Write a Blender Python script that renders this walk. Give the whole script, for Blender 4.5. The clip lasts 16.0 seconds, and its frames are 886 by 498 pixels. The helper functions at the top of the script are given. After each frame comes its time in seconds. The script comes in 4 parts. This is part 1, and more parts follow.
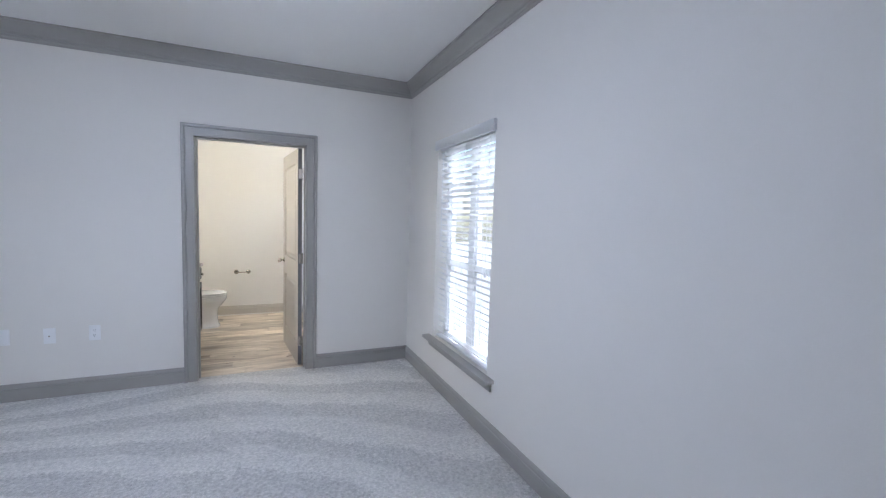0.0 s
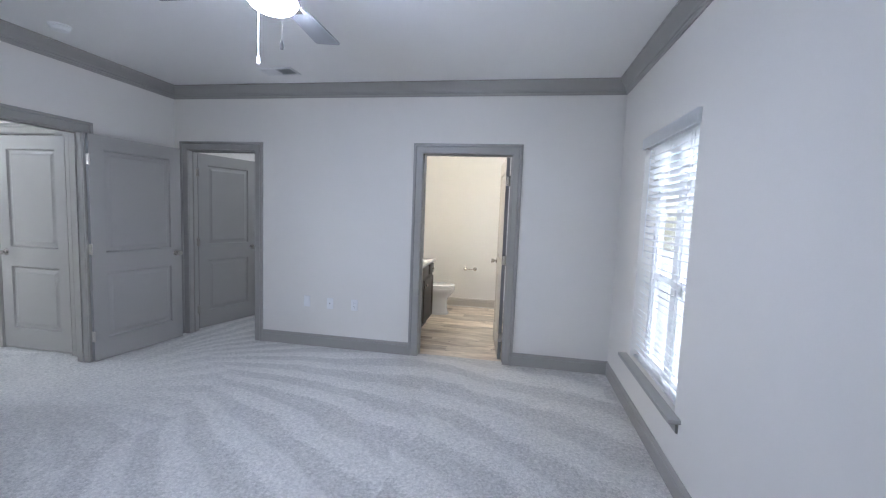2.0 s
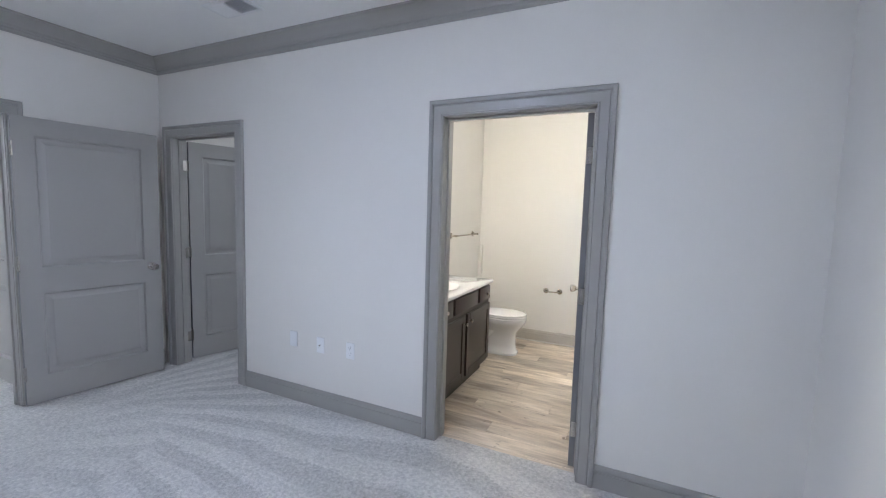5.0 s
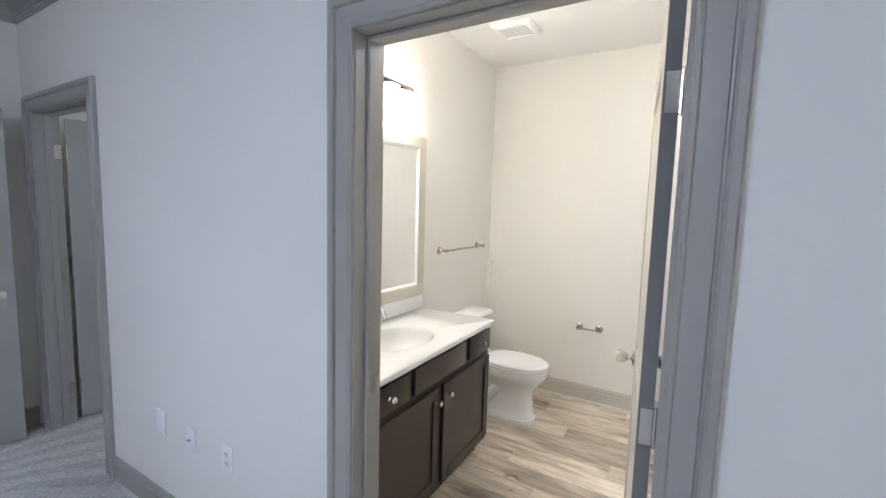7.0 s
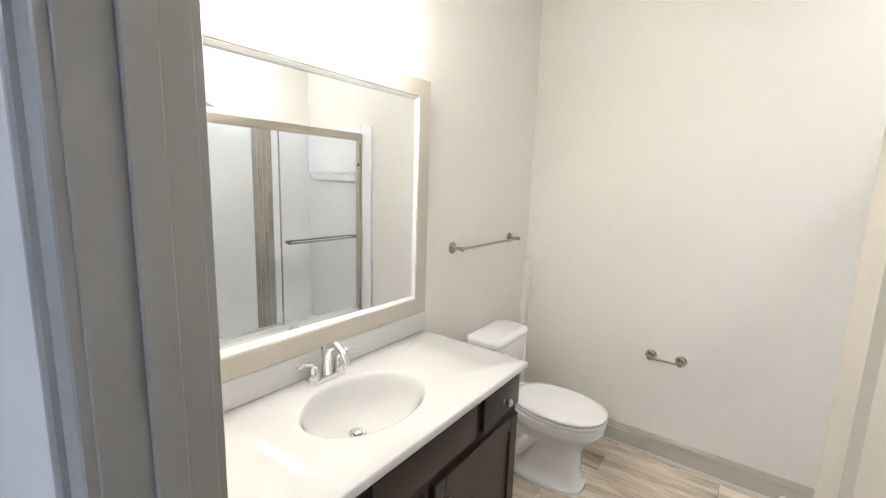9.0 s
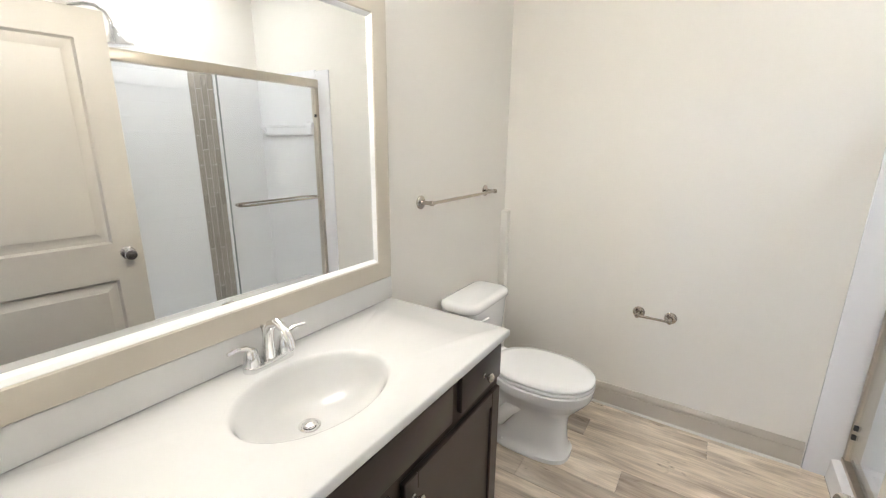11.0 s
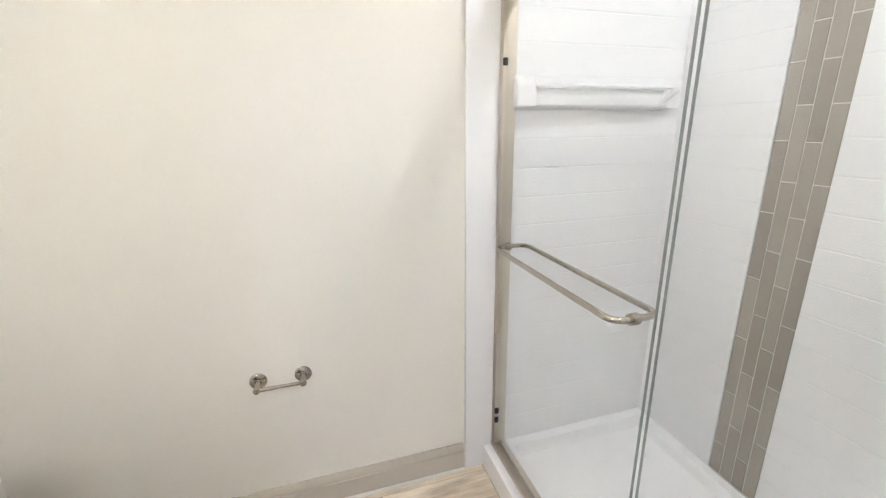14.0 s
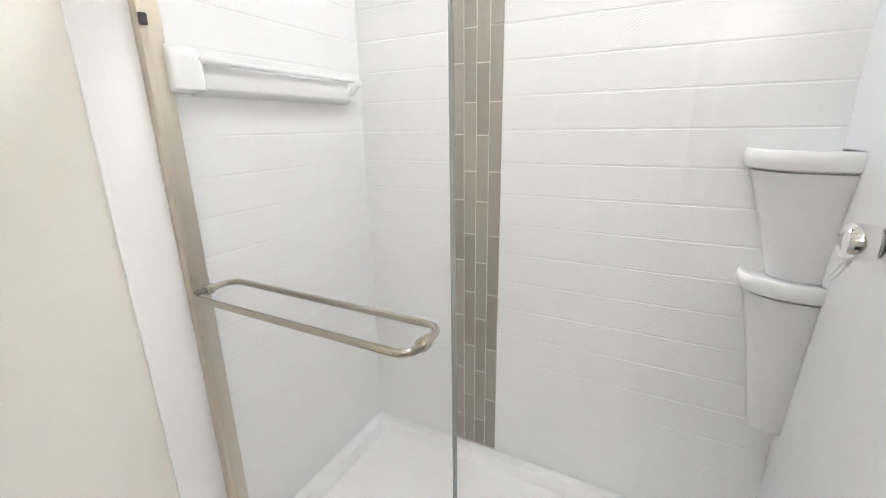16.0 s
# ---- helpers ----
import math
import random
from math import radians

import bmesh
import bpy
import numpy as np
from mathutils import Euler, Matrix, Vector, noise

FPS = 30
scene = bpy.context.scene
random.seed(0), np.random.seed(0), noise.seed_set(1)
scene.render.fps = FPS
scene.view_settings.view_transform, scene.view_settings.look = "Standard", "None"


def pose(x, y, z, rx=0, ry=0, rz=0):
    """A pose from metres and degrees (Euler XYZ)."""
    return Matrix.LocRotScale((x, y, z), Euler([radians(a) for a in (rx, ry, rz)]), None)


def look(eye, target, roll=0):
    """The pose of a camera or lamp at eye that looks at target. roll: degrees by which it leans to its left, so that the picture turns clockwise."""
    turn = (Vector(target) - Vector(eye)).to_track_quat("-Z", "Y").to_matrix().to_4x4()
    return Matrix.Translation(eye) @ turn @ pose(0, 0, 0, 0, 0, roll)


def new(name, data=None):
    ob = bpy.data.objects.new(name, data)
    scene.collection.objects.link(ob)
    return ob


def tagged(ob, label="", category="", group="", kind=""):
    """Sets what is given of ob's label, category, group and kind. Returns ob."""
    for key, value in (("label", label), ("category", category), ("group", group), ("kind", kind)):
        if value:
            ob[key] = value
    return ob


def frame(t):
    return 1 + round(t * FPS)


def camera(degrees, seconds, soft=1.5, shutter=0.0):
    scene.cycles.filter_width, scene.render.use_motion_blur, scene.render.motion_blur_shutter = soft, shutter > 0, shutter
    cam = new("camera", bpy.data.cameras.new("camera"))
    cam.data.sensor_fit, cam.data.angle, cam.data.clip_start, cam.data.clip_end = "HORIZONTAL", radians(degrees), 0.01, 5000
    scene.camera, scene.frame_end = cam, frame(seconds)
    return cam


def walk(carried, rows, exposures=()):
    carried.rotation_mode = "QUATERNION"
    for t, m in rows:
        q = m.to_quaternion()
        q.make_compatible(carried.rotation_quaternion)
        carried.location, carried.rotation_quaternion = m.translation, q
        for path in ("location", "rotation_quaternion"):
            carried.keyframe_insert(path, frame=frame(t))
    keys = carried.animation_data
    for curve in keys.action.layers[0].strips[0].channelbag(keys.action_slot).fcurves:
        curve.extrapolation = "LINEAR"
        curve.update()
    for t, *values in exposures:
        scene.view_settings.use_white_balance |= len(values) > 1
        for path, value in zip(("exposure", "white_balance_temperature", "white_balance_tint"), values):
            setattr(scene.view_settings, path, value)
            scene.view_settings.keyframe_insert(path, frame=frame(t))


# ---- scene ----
cam = camera(93.5, 16.0, soft=1.2)
PATH = [
    (0, (0.248, 0.714, 1.441), (1.042, 2.543, 1.29), 1.7),
    (0.5, (0.378, 0.712, 1.462), (0.845, 2.65, 1.303), 1.9),
    (1, (0.506, 0.679, 1.474), (0.63, 2.667, 1.302), 2.0),
    (1.5, (0.584, 0.63, 1.465), (0.459, 2.619, 1.292), 2.2),
    (2, (0.676, 0.617, 1.471), (0.333, 2.58, 1.297), 2.2),
    (2.5, (0.792, 0.751, 1.498), (0.255, 2.669, 1.317), 2.1),
    (3, (0.884, 0.955, 1.509), (0.21, 2.828, 1.323), 2.1),
    (5.5, (0.813, 2.719, 1.465), (-0.064, 4.508, 1.284), 1.5),
    (6, (0.759, 3.055, 1.456), (-0.156, 4.824, 1.276), 1.4),
    (6.5, (0.685, 3.377, 1.49), (-0.275, 5.122, 1.306), 1.5),
    (7, (0.624, 3.693, 1.531), (-0.389, 5.406, 1.332), 1.6),
    (7.5, (0.532, 3.954, 1.529), (-0.539, 5.633, 1.337), 1.5),
    (8, (0.443, 4.188, 1.565), (-0.68, 5.83, 1.355), 1.5),
    (10.5, (0.176, 4.753, 1.492), (-1.008, 6.292, 1.012), 1.1),
    (11, (0.17, 4.761, 1.477), (-0.889, 6.384, 0.984), 0.6),
    (11.5, (0.128, 4.736, 1.481), (-0.695, 6.488, 0.98), 0.4),
    (12, (0.085, 4.807, 1.465), (-0.464, 6.663, 0.961), 0.1),
    (12.5, (0.111, 5.024, 1.463), (-0.164, 6.938, 0.951), -0.2),
    (13, (0.13, 5.26, 1.455), (0.122, 7.19, 0.93), -0.5),
    (13.5, (0.168, 5.464, 1.462), (0.399, 7.375, 0.917), -0.9),
    (14, (0.164, 5.659, 1.461), (0.73, 7.496, 0.906), -0.8),
    (14.5, (0.17, 5.794, 1.447), (1.103, 7.475, 0.897), -0.7),
    (15, (0.211, 5.881, 1.444), (1.451, 7.345, 0.881), -1.0),
    (15.5, (0.246, 5.964, 1.443), (1.761, 7.139, 0.876), -1.0),
    (16, (0.216, 5.99, 1.435), (1.916, 6.883, 0.874), -0.9),
]
EXPOSURE, WINDOW_POWER, SHADE_GLOW, BOWL_GLOW, LENS_GLOW, CAN_GLOW = 1.0, 230, 22.5, 168, 100, 88
walk(cam, [(t, look(eye, target, roll)) for t, eye, target, roll in PATH], [(0.0, EXPOSURE + 0.12), (3.0, EXPOSURE + 0.20), (6.5, EXPOSURE + 0.28), (10.5, EXPOSURE + 0.20), (13.5, EXPOSURE + 0.31), (16.0, EXPOSURE + 0.33)])

# ---- light ----
world = bpy.data.worlds.new("sky")
scene.world = world
world.use_nodes = True
sky = world.node_tree.nodes.new("ShaderNodeTexSky")
sky.sky_type, sky.sun_disc = "NISHITA", False
sky.sun_elevation, sky.sun_rotation = radians(48), radians(200)
world.node_tree.links.new(sky.outputs[0], world.node_tree.nodes["Background"].inputs[0])
world.node_tree.nodes["Background"].inputs[1].default_value = 0.12
sun = new("sun", bpy.data.lights.new("sun", "SUN"))
sun.data.energy, sun.data.angle, sun.data.color = 1.2, radians(12), (1, 0.96, 0.9)
sun.matrix_world = look((-2, -5, 8), (0, 0, 0))


def area(name, m, sx, sy, power, color):
    ob = new(name, bpy.data.lights.new(name, "AREA"))
    ob.data.shape, ob.data.size, ob.data.size_y = "RECTANGLE", sx, sy
    ob.data.energy, ob.data.color = power, color
    ob.matrix_world = m
    return ob


# ---- plan ----
D, D2 = 4.645, 4.77          # bedroom and bathroom faces of the door wall
EAST, WEST, SOUTH = 1.58, -3.03, -0.6
BX0, BX1, BY1 = -0.905, 1.63, 7.095   # bathroom west, east, north
TOP, BED_TOP = 2.728, 2.700   # bathroom and bedroom ceilings
DOOR_H = 2.035
CARPET = 0.012

area("window_daylight", look((3.4, 3.475, 3.9), (1.6, 3.475, 1.2)), 3.2, 2.4, WINDOW_POWER, (0.70, 0.80, 1.0))

# ---- materials ----


def material(name, color, rough=0.5, metal=0.0, vary=0.06, vscale=1.5, grain=0.0, gscale=300.0, bump=0.0, bscale=200.0, coat=0.0, rvary=0.0):
    """Plain surface: base colour with broad and fine variation, and fine relief."""
    m = bpy.data.materials.new(name)
    m.use_nodes = True
    n, l = m.node_tree.nodes, m.node_tree.links
    b = n["Principled BSDF"]
    b.inputs["Roughness"].default_value = rough
    b.inputs["Metallic"].default_value = metal
    b.inputs["Coat Weight"].default_value = coat
    co = n.new("ShaderNodeTexCoord")
    broad = n.new("ShaderNodeTexNoise")
    broad.inputs["Scale"].default_value, broad.inputs["Detail"].default_value = vscale, 4
    l.new(co.outputs["Object"], broad.inputs["Vector"])
    fine = n.new("ShaderNodeTexNoise")
    fine.inputs["Scale"].default_value, fine.inputs["Detail"].default_value = gscale, 3
    l.new(co.outputs["Object"], fine.inputs["Vector"])
    add = n.new("ShaderNodeMath")
    add.operation = "MULTIPLY_ADD"
    l.new(broad.outputs["Fac"], add.inputs[0])
    add.inputs[1].default_value = vary * 2
    add.inputs[2].default_value = 1 - vary
    add2 = n.new("ShaderNodeMath")
    add2.operation = "MULTIPLY_ADD"
    l.new(fine.outputs["Fac"], add2.inputs[0])
    add2.inputs[1].default_value = grain * 2
    add2.inputs[2].default_value = -grain
    tot = n.new("ShaderNodeMath")
    l.new(add.outputs[0], tot.inputs[0])
    l.new(add2.outputs[0], tot.inputs[1])
    mul = n.new("ShaderNodeVectorMath")
    mul.operation = "SCALE"
    mul.inputs[0].default_value = color
    l.new(tot.outputs[0], mul.inputs["Scale"])
    l.new(mul.outputs[0], b.inputs["Base Color"])
    if rvary:
        rr = n.new("ShaderNodeMath")
        rr.operation = "MULTIPLY_ADD"
        l.new(broad.outputs["Fac"], rr.inputs[0])
        rr.inputs[1].default_value, rr.inputs[2].default_value = rvary, rough - rvary / 2
        l.new(rr.outputs[0], b.inputs["Roughness"])
    if bump:
        bt = n.new("ShaderNodeTexNoise")
        bt.inputs["Scale"].default_value, bt.inputs["Detail"].default_value = bscale, 2
        l.new(co.outputs["Object"], bt.inputs["Vector"])
        bn = n.new("ShaderNodeBump")
        bn.inputs["Strength"].default_value, bn.inputs["Distance"].default_value = bump, 0.002
        l.new(bt.outputs["Fac"], bn.inputs["Height"])
        l.new(bn.outputs[0], b.inputs["Normal"])
    return m


def carpet_material():
    """Cut-pile carpet: tufts, and sweeping bands where the pile lies one way or the other."""
    m = bpy.data.materials.new("carpet")
    m.use_nodes = True
    n, l = m.node_tree.nodes, m.node_tree.links
    b = n["Principled BSDF"]
    b.inputs["Roughness"].default_value = 0.95
    b.inputs["Sheen Weight"].default_value = 0.25
    co = n.new("ShaderNodeTexCoord")
    warp = n.new("ShaderNodeTexNoise")
    warp.inputs["Scale"].default_value, warp.inputs["Detail"].default_value = 1.3, 2
    l.new(co.outputs["Object"], warp.inputs["Vector"])
    def op(kind, x, y=None):
        q = n.new("ShaderNodeMath")
        q.operation = kind
        for k, s in enumerate((x, y)):
            if isinstance(s, (int, float)):
                q.inputs[k].default_value = s
            elif s is not None:
                l.new(s, q.inputs[k])
        return q.outputs[0]
    sep = n.new("ShaderNodeSeparateXYZ")
    l.new(co.outputs["Object"], sep.inputs[0])
    px, py = op("ADD", sep.outputs[0], 2.75), op("SUBTRACT", sep.outputs[1], 3.05)
    dist = op("SQRT", op("ADD", op("MULTIPLY", px, px), op("MULTIPLY", py, py)))
    line = op("FLOOR", op("ADD", op("MULTIPLY", dist, 0.62), op("MULTIPLY", warp.outputs["Fac"], 0.5)))
    bend = op("ADD", op("ARCTAN2", op("SUBTRACT", py, op("MULTIPLY", line, 0.75)), px), op("MULTIPLY", warp.outputs["Fac"], 0.12))
    bend = op("ADD", bend, op("MULTIPLY", dist, 0.07))
    strokes = op("ADD", 12.5, op("MULTIPLY", line, 3.6))
    band = op("FRACT", op("ADD", op("MULTIPLY", op("MULTIPLY", bend, 0.36), strokes), op("MULTIPLY", line, 0.37)))
    band = op("ADD", band, op("MULTIPLY", op("SUBTRACT", warp.outputs["Fac"], 0.5), 0.25))
    tuft = n.new("ShaderNodeTexNoise")
    tuft.inputs["Scale"].default_value, tuft.inputs["Detail"].default_value = 55, 5
    tuft.inputs["Roughness"].default_value = 0.75
    l.new(co.outputs["Object"], tuft.inputs["Vector"])
    band = op("ADD", band, op("MULTIPLY", op("SUBTRACT", tuft.outputs["Fac"], 0.5), 0.22))
    fade = n.new("ShaderNodeMapRange")
    fade.inputs["From Min"].default_value, fade.inputs["From Max"].default_value = 0.5, 1.5
    l.new(dist, fade.inputs["Value"])
    ramp = n.new("ShaderNodeValToRGB")
    ramp.color_ramp.elements[0].position, ramp.color_ramp.elements[1].position = 0.40, 0.52
    drop = ramp.color_ramp.elements.new(0.93)
    drop.color = (0.75, 0.75, 0.75, 1)
    back = ramp.color_ramp.elements.new(1.0)
    back.color = (0.1, 0.1, 0.1, 1)
    l.new(band, ramp.inputs[0])
    patch = n.new("ShaderNodeTexNoise")
    patch.inputs["Scale"].default_value, patch.inputs["Detail"].default_value = 2.2, 3
    l.new(co.outputs["Object"], patch.inputs["Vector"])

    def madd(a, k, c):
        x = n.new("ShaderNodeMath")
        x.operation = "MULTIPLY_ADD"
        l.new(a, x.inputs[0])
        x.inputs[1].default_value = k
        if isinstance(c, float):
            x.inputs[2].default_value = c
        else:
            l.new(c, x.inputs[2])
        return x.outputs[0]
    v = madd(op("MULTIPLY", op("SUBTRACT", ramp.outputs[0], 0.5), fade.outputs[0]), 0.21, 0.64)
    v = madd(patch.outputs["Fac"], 0.22, v)
    v = madd(tuft.outputs["Fac"], 1.6, v)
    v = madd(v, 1.0, -0.545)
    mul = n.new("ShaderNodeVectorMath")
    mul.operation = "SCALE"
    mul.inputs[0].default_value = (0.65, 0.63, 0.595)
    l.new(v, mul.inputs["Scale"])
    l.new(mul.outputs[0], b.inputs["Base Color"])
    bn = n.new("ShaderNodeBump")
    bn.inputs["Strength"].default_value, bn.inputs["Distance"].default_value = 1.0, 0.016
    l.new(tuft.outputs["Fac"], bn.inputs["Height"])
    l.new(bn.outputs[0], b.inputs["Normal"])
    return m


def plank_material():
    """Wood-look vinyl: every plank its own tone, long grain along x, darker cathedral marks and knots."""
    m = bpy.data.materials.new("vinyl_plank")
    m.use_nodes = True
    n, l = m.node_tree.nodes, m.node_tree.links
    b = n["Principled BSDF"]
    b.inputs["Roughness"].default_value = 0.42
    co, info = n.new("ShaderNodeTexCoord"), n.new("ShaderNodeObjectInfo")
    off = n.new("ShaderNodeVectorMath")
    off.operation = "SCALE"
    off.inputs[0].default_value = (17.0, 9.0, 5.0)
    l.new(info.outputs["Random"], off.inputs["Scale"])
    addv = n.new("ShaderNodeVectorMath")
    l.new(co.outputs["Object"], addv.inputs[0])
    l.new(off.outputs[0], addv.inputs[1])

    def grain(scale, detail, stretch, dist):
        mp = n.new("ShaderNodeMapping")
        mp.inputs["Scale"].default_value = stretch
        l.new(addv.outputs[0], mp.inputs["Vector"])
        t = n.new("ShaderNodeTexNoise")
        t.inputs["Scale"].default_value, t.inputs["Detail"].default_value = scale, detail
        t.inputs["Distortion"].default_value = dist
        l.new(mp.outputs[0], t.inputs["Vector"])
        return t.outputs["Fac"]
    wide = grain(2.4, 4, (0.8, 4.2, 1), 0.7)
    fine = grain(9.0, 6, (0.8, 11, 1), 0.3)
    knots = grain(6.5, 2, (1.0, 1.9, 1), 1.2)
    r1 = n.new("ShaderNodeValToRGB")
    e = r1.color_ramp.elements
    e[0].position, e[0].color = 0.30, (0.33, 0.26, 0.20, 1)
    e[1].position, e[1].color = 0.72, (0.86, 0.77, 0.655, 1)
    mid = e.new(0.5)
    mid.color = (0.63, 0.54, 0.435, 1)
    l.new(wide, r1.inputs[0])
    r2 = n.new("ShaderNodeValToRGB")
    r2.color_ramp.elements[0].position, r2.color_ramp.elements[0].color = 0.35, (0.86, 0.85, 0.835, 1)
    r2.color_ramp.elements[1].position, r2.color_ramp.elements[1].color = 0.6, (1.08, 1.07, 1.05, 1)
    l.new(fine, r2.inputs[0])
    r3 = n.new("ShaderNodeValToRGB")
    r3.color_ramp.elements[0].position, r3.color_ramp.elements[0].color = 0.24, (0.36, 0.32, 0.30, 1)
    r3.color_ramp.elements[1].position, r3.color_ramp.elements[1].color = 0.34, (1, 1, 1, 1)
    l.new(knots, r3.inputs[0])

    def times(a, c):
        x = n.new("ShaderNodeVectorMath")
        x.operation = "MULTIPLY"
        l.new(a, x.inputs[0])
        l.new(c, x.inputs[1])
        return x.outputs[0]
    col = times(times(r1.outputs[0], r2.outputs[0]), r3.outputs[0])
    tone = n.new("ShaderNodeMapRange")
    tone.inputs["To Min"].default_value, tone.inputs["To Max"].default_value = 0.82, 1.2
    l.new(info.outputs["Random"], tone.inputs["Value"])
    fin = n.new("ShaderNodeVectorMath")
    fin.operation = "SCALE"
    l.new(col, fin.inputs[0])
    l.new(tone.outputs[0], fin.inputs["Scale"])
    l.new(fin.outputs[0], b.inputs["Base Color"])
    bn = n.new("ShaderNodeBump")
    bn.inputs["Strength"].default_value, bn.inputs["Distance"].default_value = 0.25, 0.001
    l.new(fine, bn.inputs["Height"])
    l.new(bn.outputs[0], b.inputs["Normal"])
    return m


def tile_material():
    m = material("glass_tile", (0.36, 0.325, 0.285), 0.16, vary=0.05, vscale=6, coat=0.4)
    n, l = m.node_tree.nodes, m.node_tree.links
    b = n["Principled BSDF"]
    src = b.inputs["Base Color"].links[0].from_socket
    info, tone = n.new("ShaderNodeObjectInfo"), n.new("ShaderNodeMapRange")
    tone.inputs["To Min"].default_value, tone.inputs["To Max"].default_value = 0.86, 1.14
    l.new(info.outputs["Random"], tone.inputs["Value"])
    sc = n.new("ShaderNodeVectorMath")
    sc.operation = "SCALE"
    l.new(src, sc.inputs[0])
    l.new(tone.outputs[0], sc.inputs["Scale"])
    l.new(sc.outputs[0], b.inputs["Base Color"])
    return m


def glass_material(name, color, rough=0.0):
    m = bpy.data.materials.new(name)
    m.use_nodes = True
    b = m.node_tree.nodes["Principled BSDF"]
    b.inputs["Base Color"].default_value = (*color, 1)
    b.inputs["Roughness"].default_value = rough
    b.inputs["Transmission Weight"].default_value = 1
    b.inputs["IOR"].default_value = 1.45
    return m


def glow_material(name, color, strength):
    m = bpy.data.materials.new(name)
    m.use_nodes = True
    b = m.node_tree.nodes["Principled BSDF"]
    b.inputs["Base Color"].default_value = (0.85, 0.85, 0.83, 1)
    b.inputs["Roughness"].default_value = 0.35
    b.inputs["Emission Color"].default_value = (*color, 1)
    b.inputs["Emission Strength"].default_value = strength
    return m


WALL = material("wall_paint", (0.80, 0.772, 0.718), 0.72, vary=0.025, vscale=1.1, grain=0.012, gscale=140, bump=0.16, bscale=170, rvary=0.1)
CEIL = material("ceiling_paint", (0.87, 0.86, 0.835), 0.85, vary=0.02, vscale=0.9, grain=0.02, gscale=120, bump=0.25, bscale=120)
TRIM = material("grey_trim_paint", (0.365, 0.350, 0.322), 0.34, vary=0.05, vscale=3, grain=0.02, gscale=260, bump=0.05, bscale=90, rvary=0.12)
DOORP = material("grey_door_paint", (0.385, 0.371, 0.345), 0.36, vary=0.05, vscale=2.2, grain=0.02, gscale=260, bump=0.08, bscale=120, rvary=0.12)
CARPET_M = carpet_material()
PLANK = plank_material()
SUB = material("plank_joint", (0.10, 0.075, 0.055), 0.8)
WHITE = material("white_paint", (0.80, 0.80, 0.79), 0.45, vary=0.02, vscale=4)
PLASTIC = material("white_plastic", (0.86, 0.86, 0.85), 0.35, vary=0.02, vscale=8)
SLAT = material("blind_slat", (0.80, 0.80, 0.79), 0.45, vary=0.02, vscale=5)


def let_light_through(m, share):
    """Thin plastic that passes a share of the light that falls on its other side."""
    n, l = m.node_tree.nodes, m.node_tree.links
    tr, mix = n.new("ShaderNodeBsdfTranslucent"), n.new("ShaderNodeMixShader")
    tr.inputs["Color"].default_value = (0.85, 0.87, 0.90, 1)
    mix.inputs[0].default_value = share
    l.new(n["Principled BSDF"].outputs[0], mix.inputs[1])
    l.new(tr.outputs[0], mix.inputs[2])
    l.new(mix.outputs[0], n["Material Output"].inputs["Surface"])


let_light_through(SLAT, 0.12)
SURROUND = material("acrylic_surround", (0.86, 0.86, 0.875), 0.22, vary=0.015, vscale=2, rvary=0.08)
PORCELAIN = material("porcelain", (0.84, 0.84, 0.835), 0.08, vary=0.012, vscale=5, coat=0.5)
CULTURED = material("cultured_marble", (0.67, 0.665, 0.65), 0.07, vary=0.015, vscale=7, grain=0.006, gscale=60, coat=0.3)
ESPRESSO = material("espresso_wood", (0.040, 0.027, 0.021), 0.33, vary=0.16, vscale=7, grain=0.12, gscale=90, rvary=0.1)
NICKEL = material("brushed_nickel", (0.46, 0.42, 0.365), 0.20, metal=1, vary=0.02, vscale=3)
HARDWARE = material("satin_hardware", (0.67, 0.65, 0.62), 0.19, metal=1, vary=0.02, vscale=3)
CHROME = material("chrome", (0.82, 0.82, 0.82), 0.07, metal=1, vary=0.02, vscale=9)
CHAMP = material("satin_nickel_frame", (0.60, 0.545, 0.46), 0.36, metal=1, vary=0.02, vscale=3)
RUBBER = material("dark_rubber", (0.03, 0.03, 0.03), 0.6)
FRAMEP = material("mirror_frame_paint", (0.52, 0.475, 0.40), 0.4, vary=0.04, vscale=4, grain=0.015, gscale=200)
BLADE = material("fan_blade_grey", (0.25, 0.25, 0.25), 0.42, vary=0.06, vscale=5, grain=0.03, gscale=120)
GROUT = material("pale_grout", (0.70, 0.68, 0.64), 0.8, vary=0.04, vscale=20)
CAULK = material("white_caulk", (0.74, 0.72, 0.67), 0.55, vary=0.05, vscale=12)
TILE = tile_material()
EDGE = material("glass_edge", (0.30, 0.34, 0.33), 0.2)
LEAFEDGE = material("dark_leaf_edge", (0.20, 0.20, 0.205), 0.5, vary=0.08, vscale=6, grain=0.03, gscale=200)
# copy of the grey door colour, lighter and more beige
BEIGEDOOR = material("beige_door_leaf", (0.50, 0.462, 0.398), 0.38, vary=0.05, vscale=2.2, grain=0.02, gscale=260, bump=0.08, bscale=120, rvary=0.12)
# grey trim paint, lighter and warmer: the bathroom's warm light put into the colour
TRIM_LIT = material("grey_trim_paint_lit", (0.53, 0.485, 0.415), 0.36, vary=0.05, vscale=3, grain=0.02, gscale=260, bump=0.05, bscale=90, rvary=0.12)
VENTBACK = material("vent_cavity", (0.42, 0.42, 0.42), 0.8)
DARK = material("dark_slot", (0.02, 0.02, 0.02), 0.7)
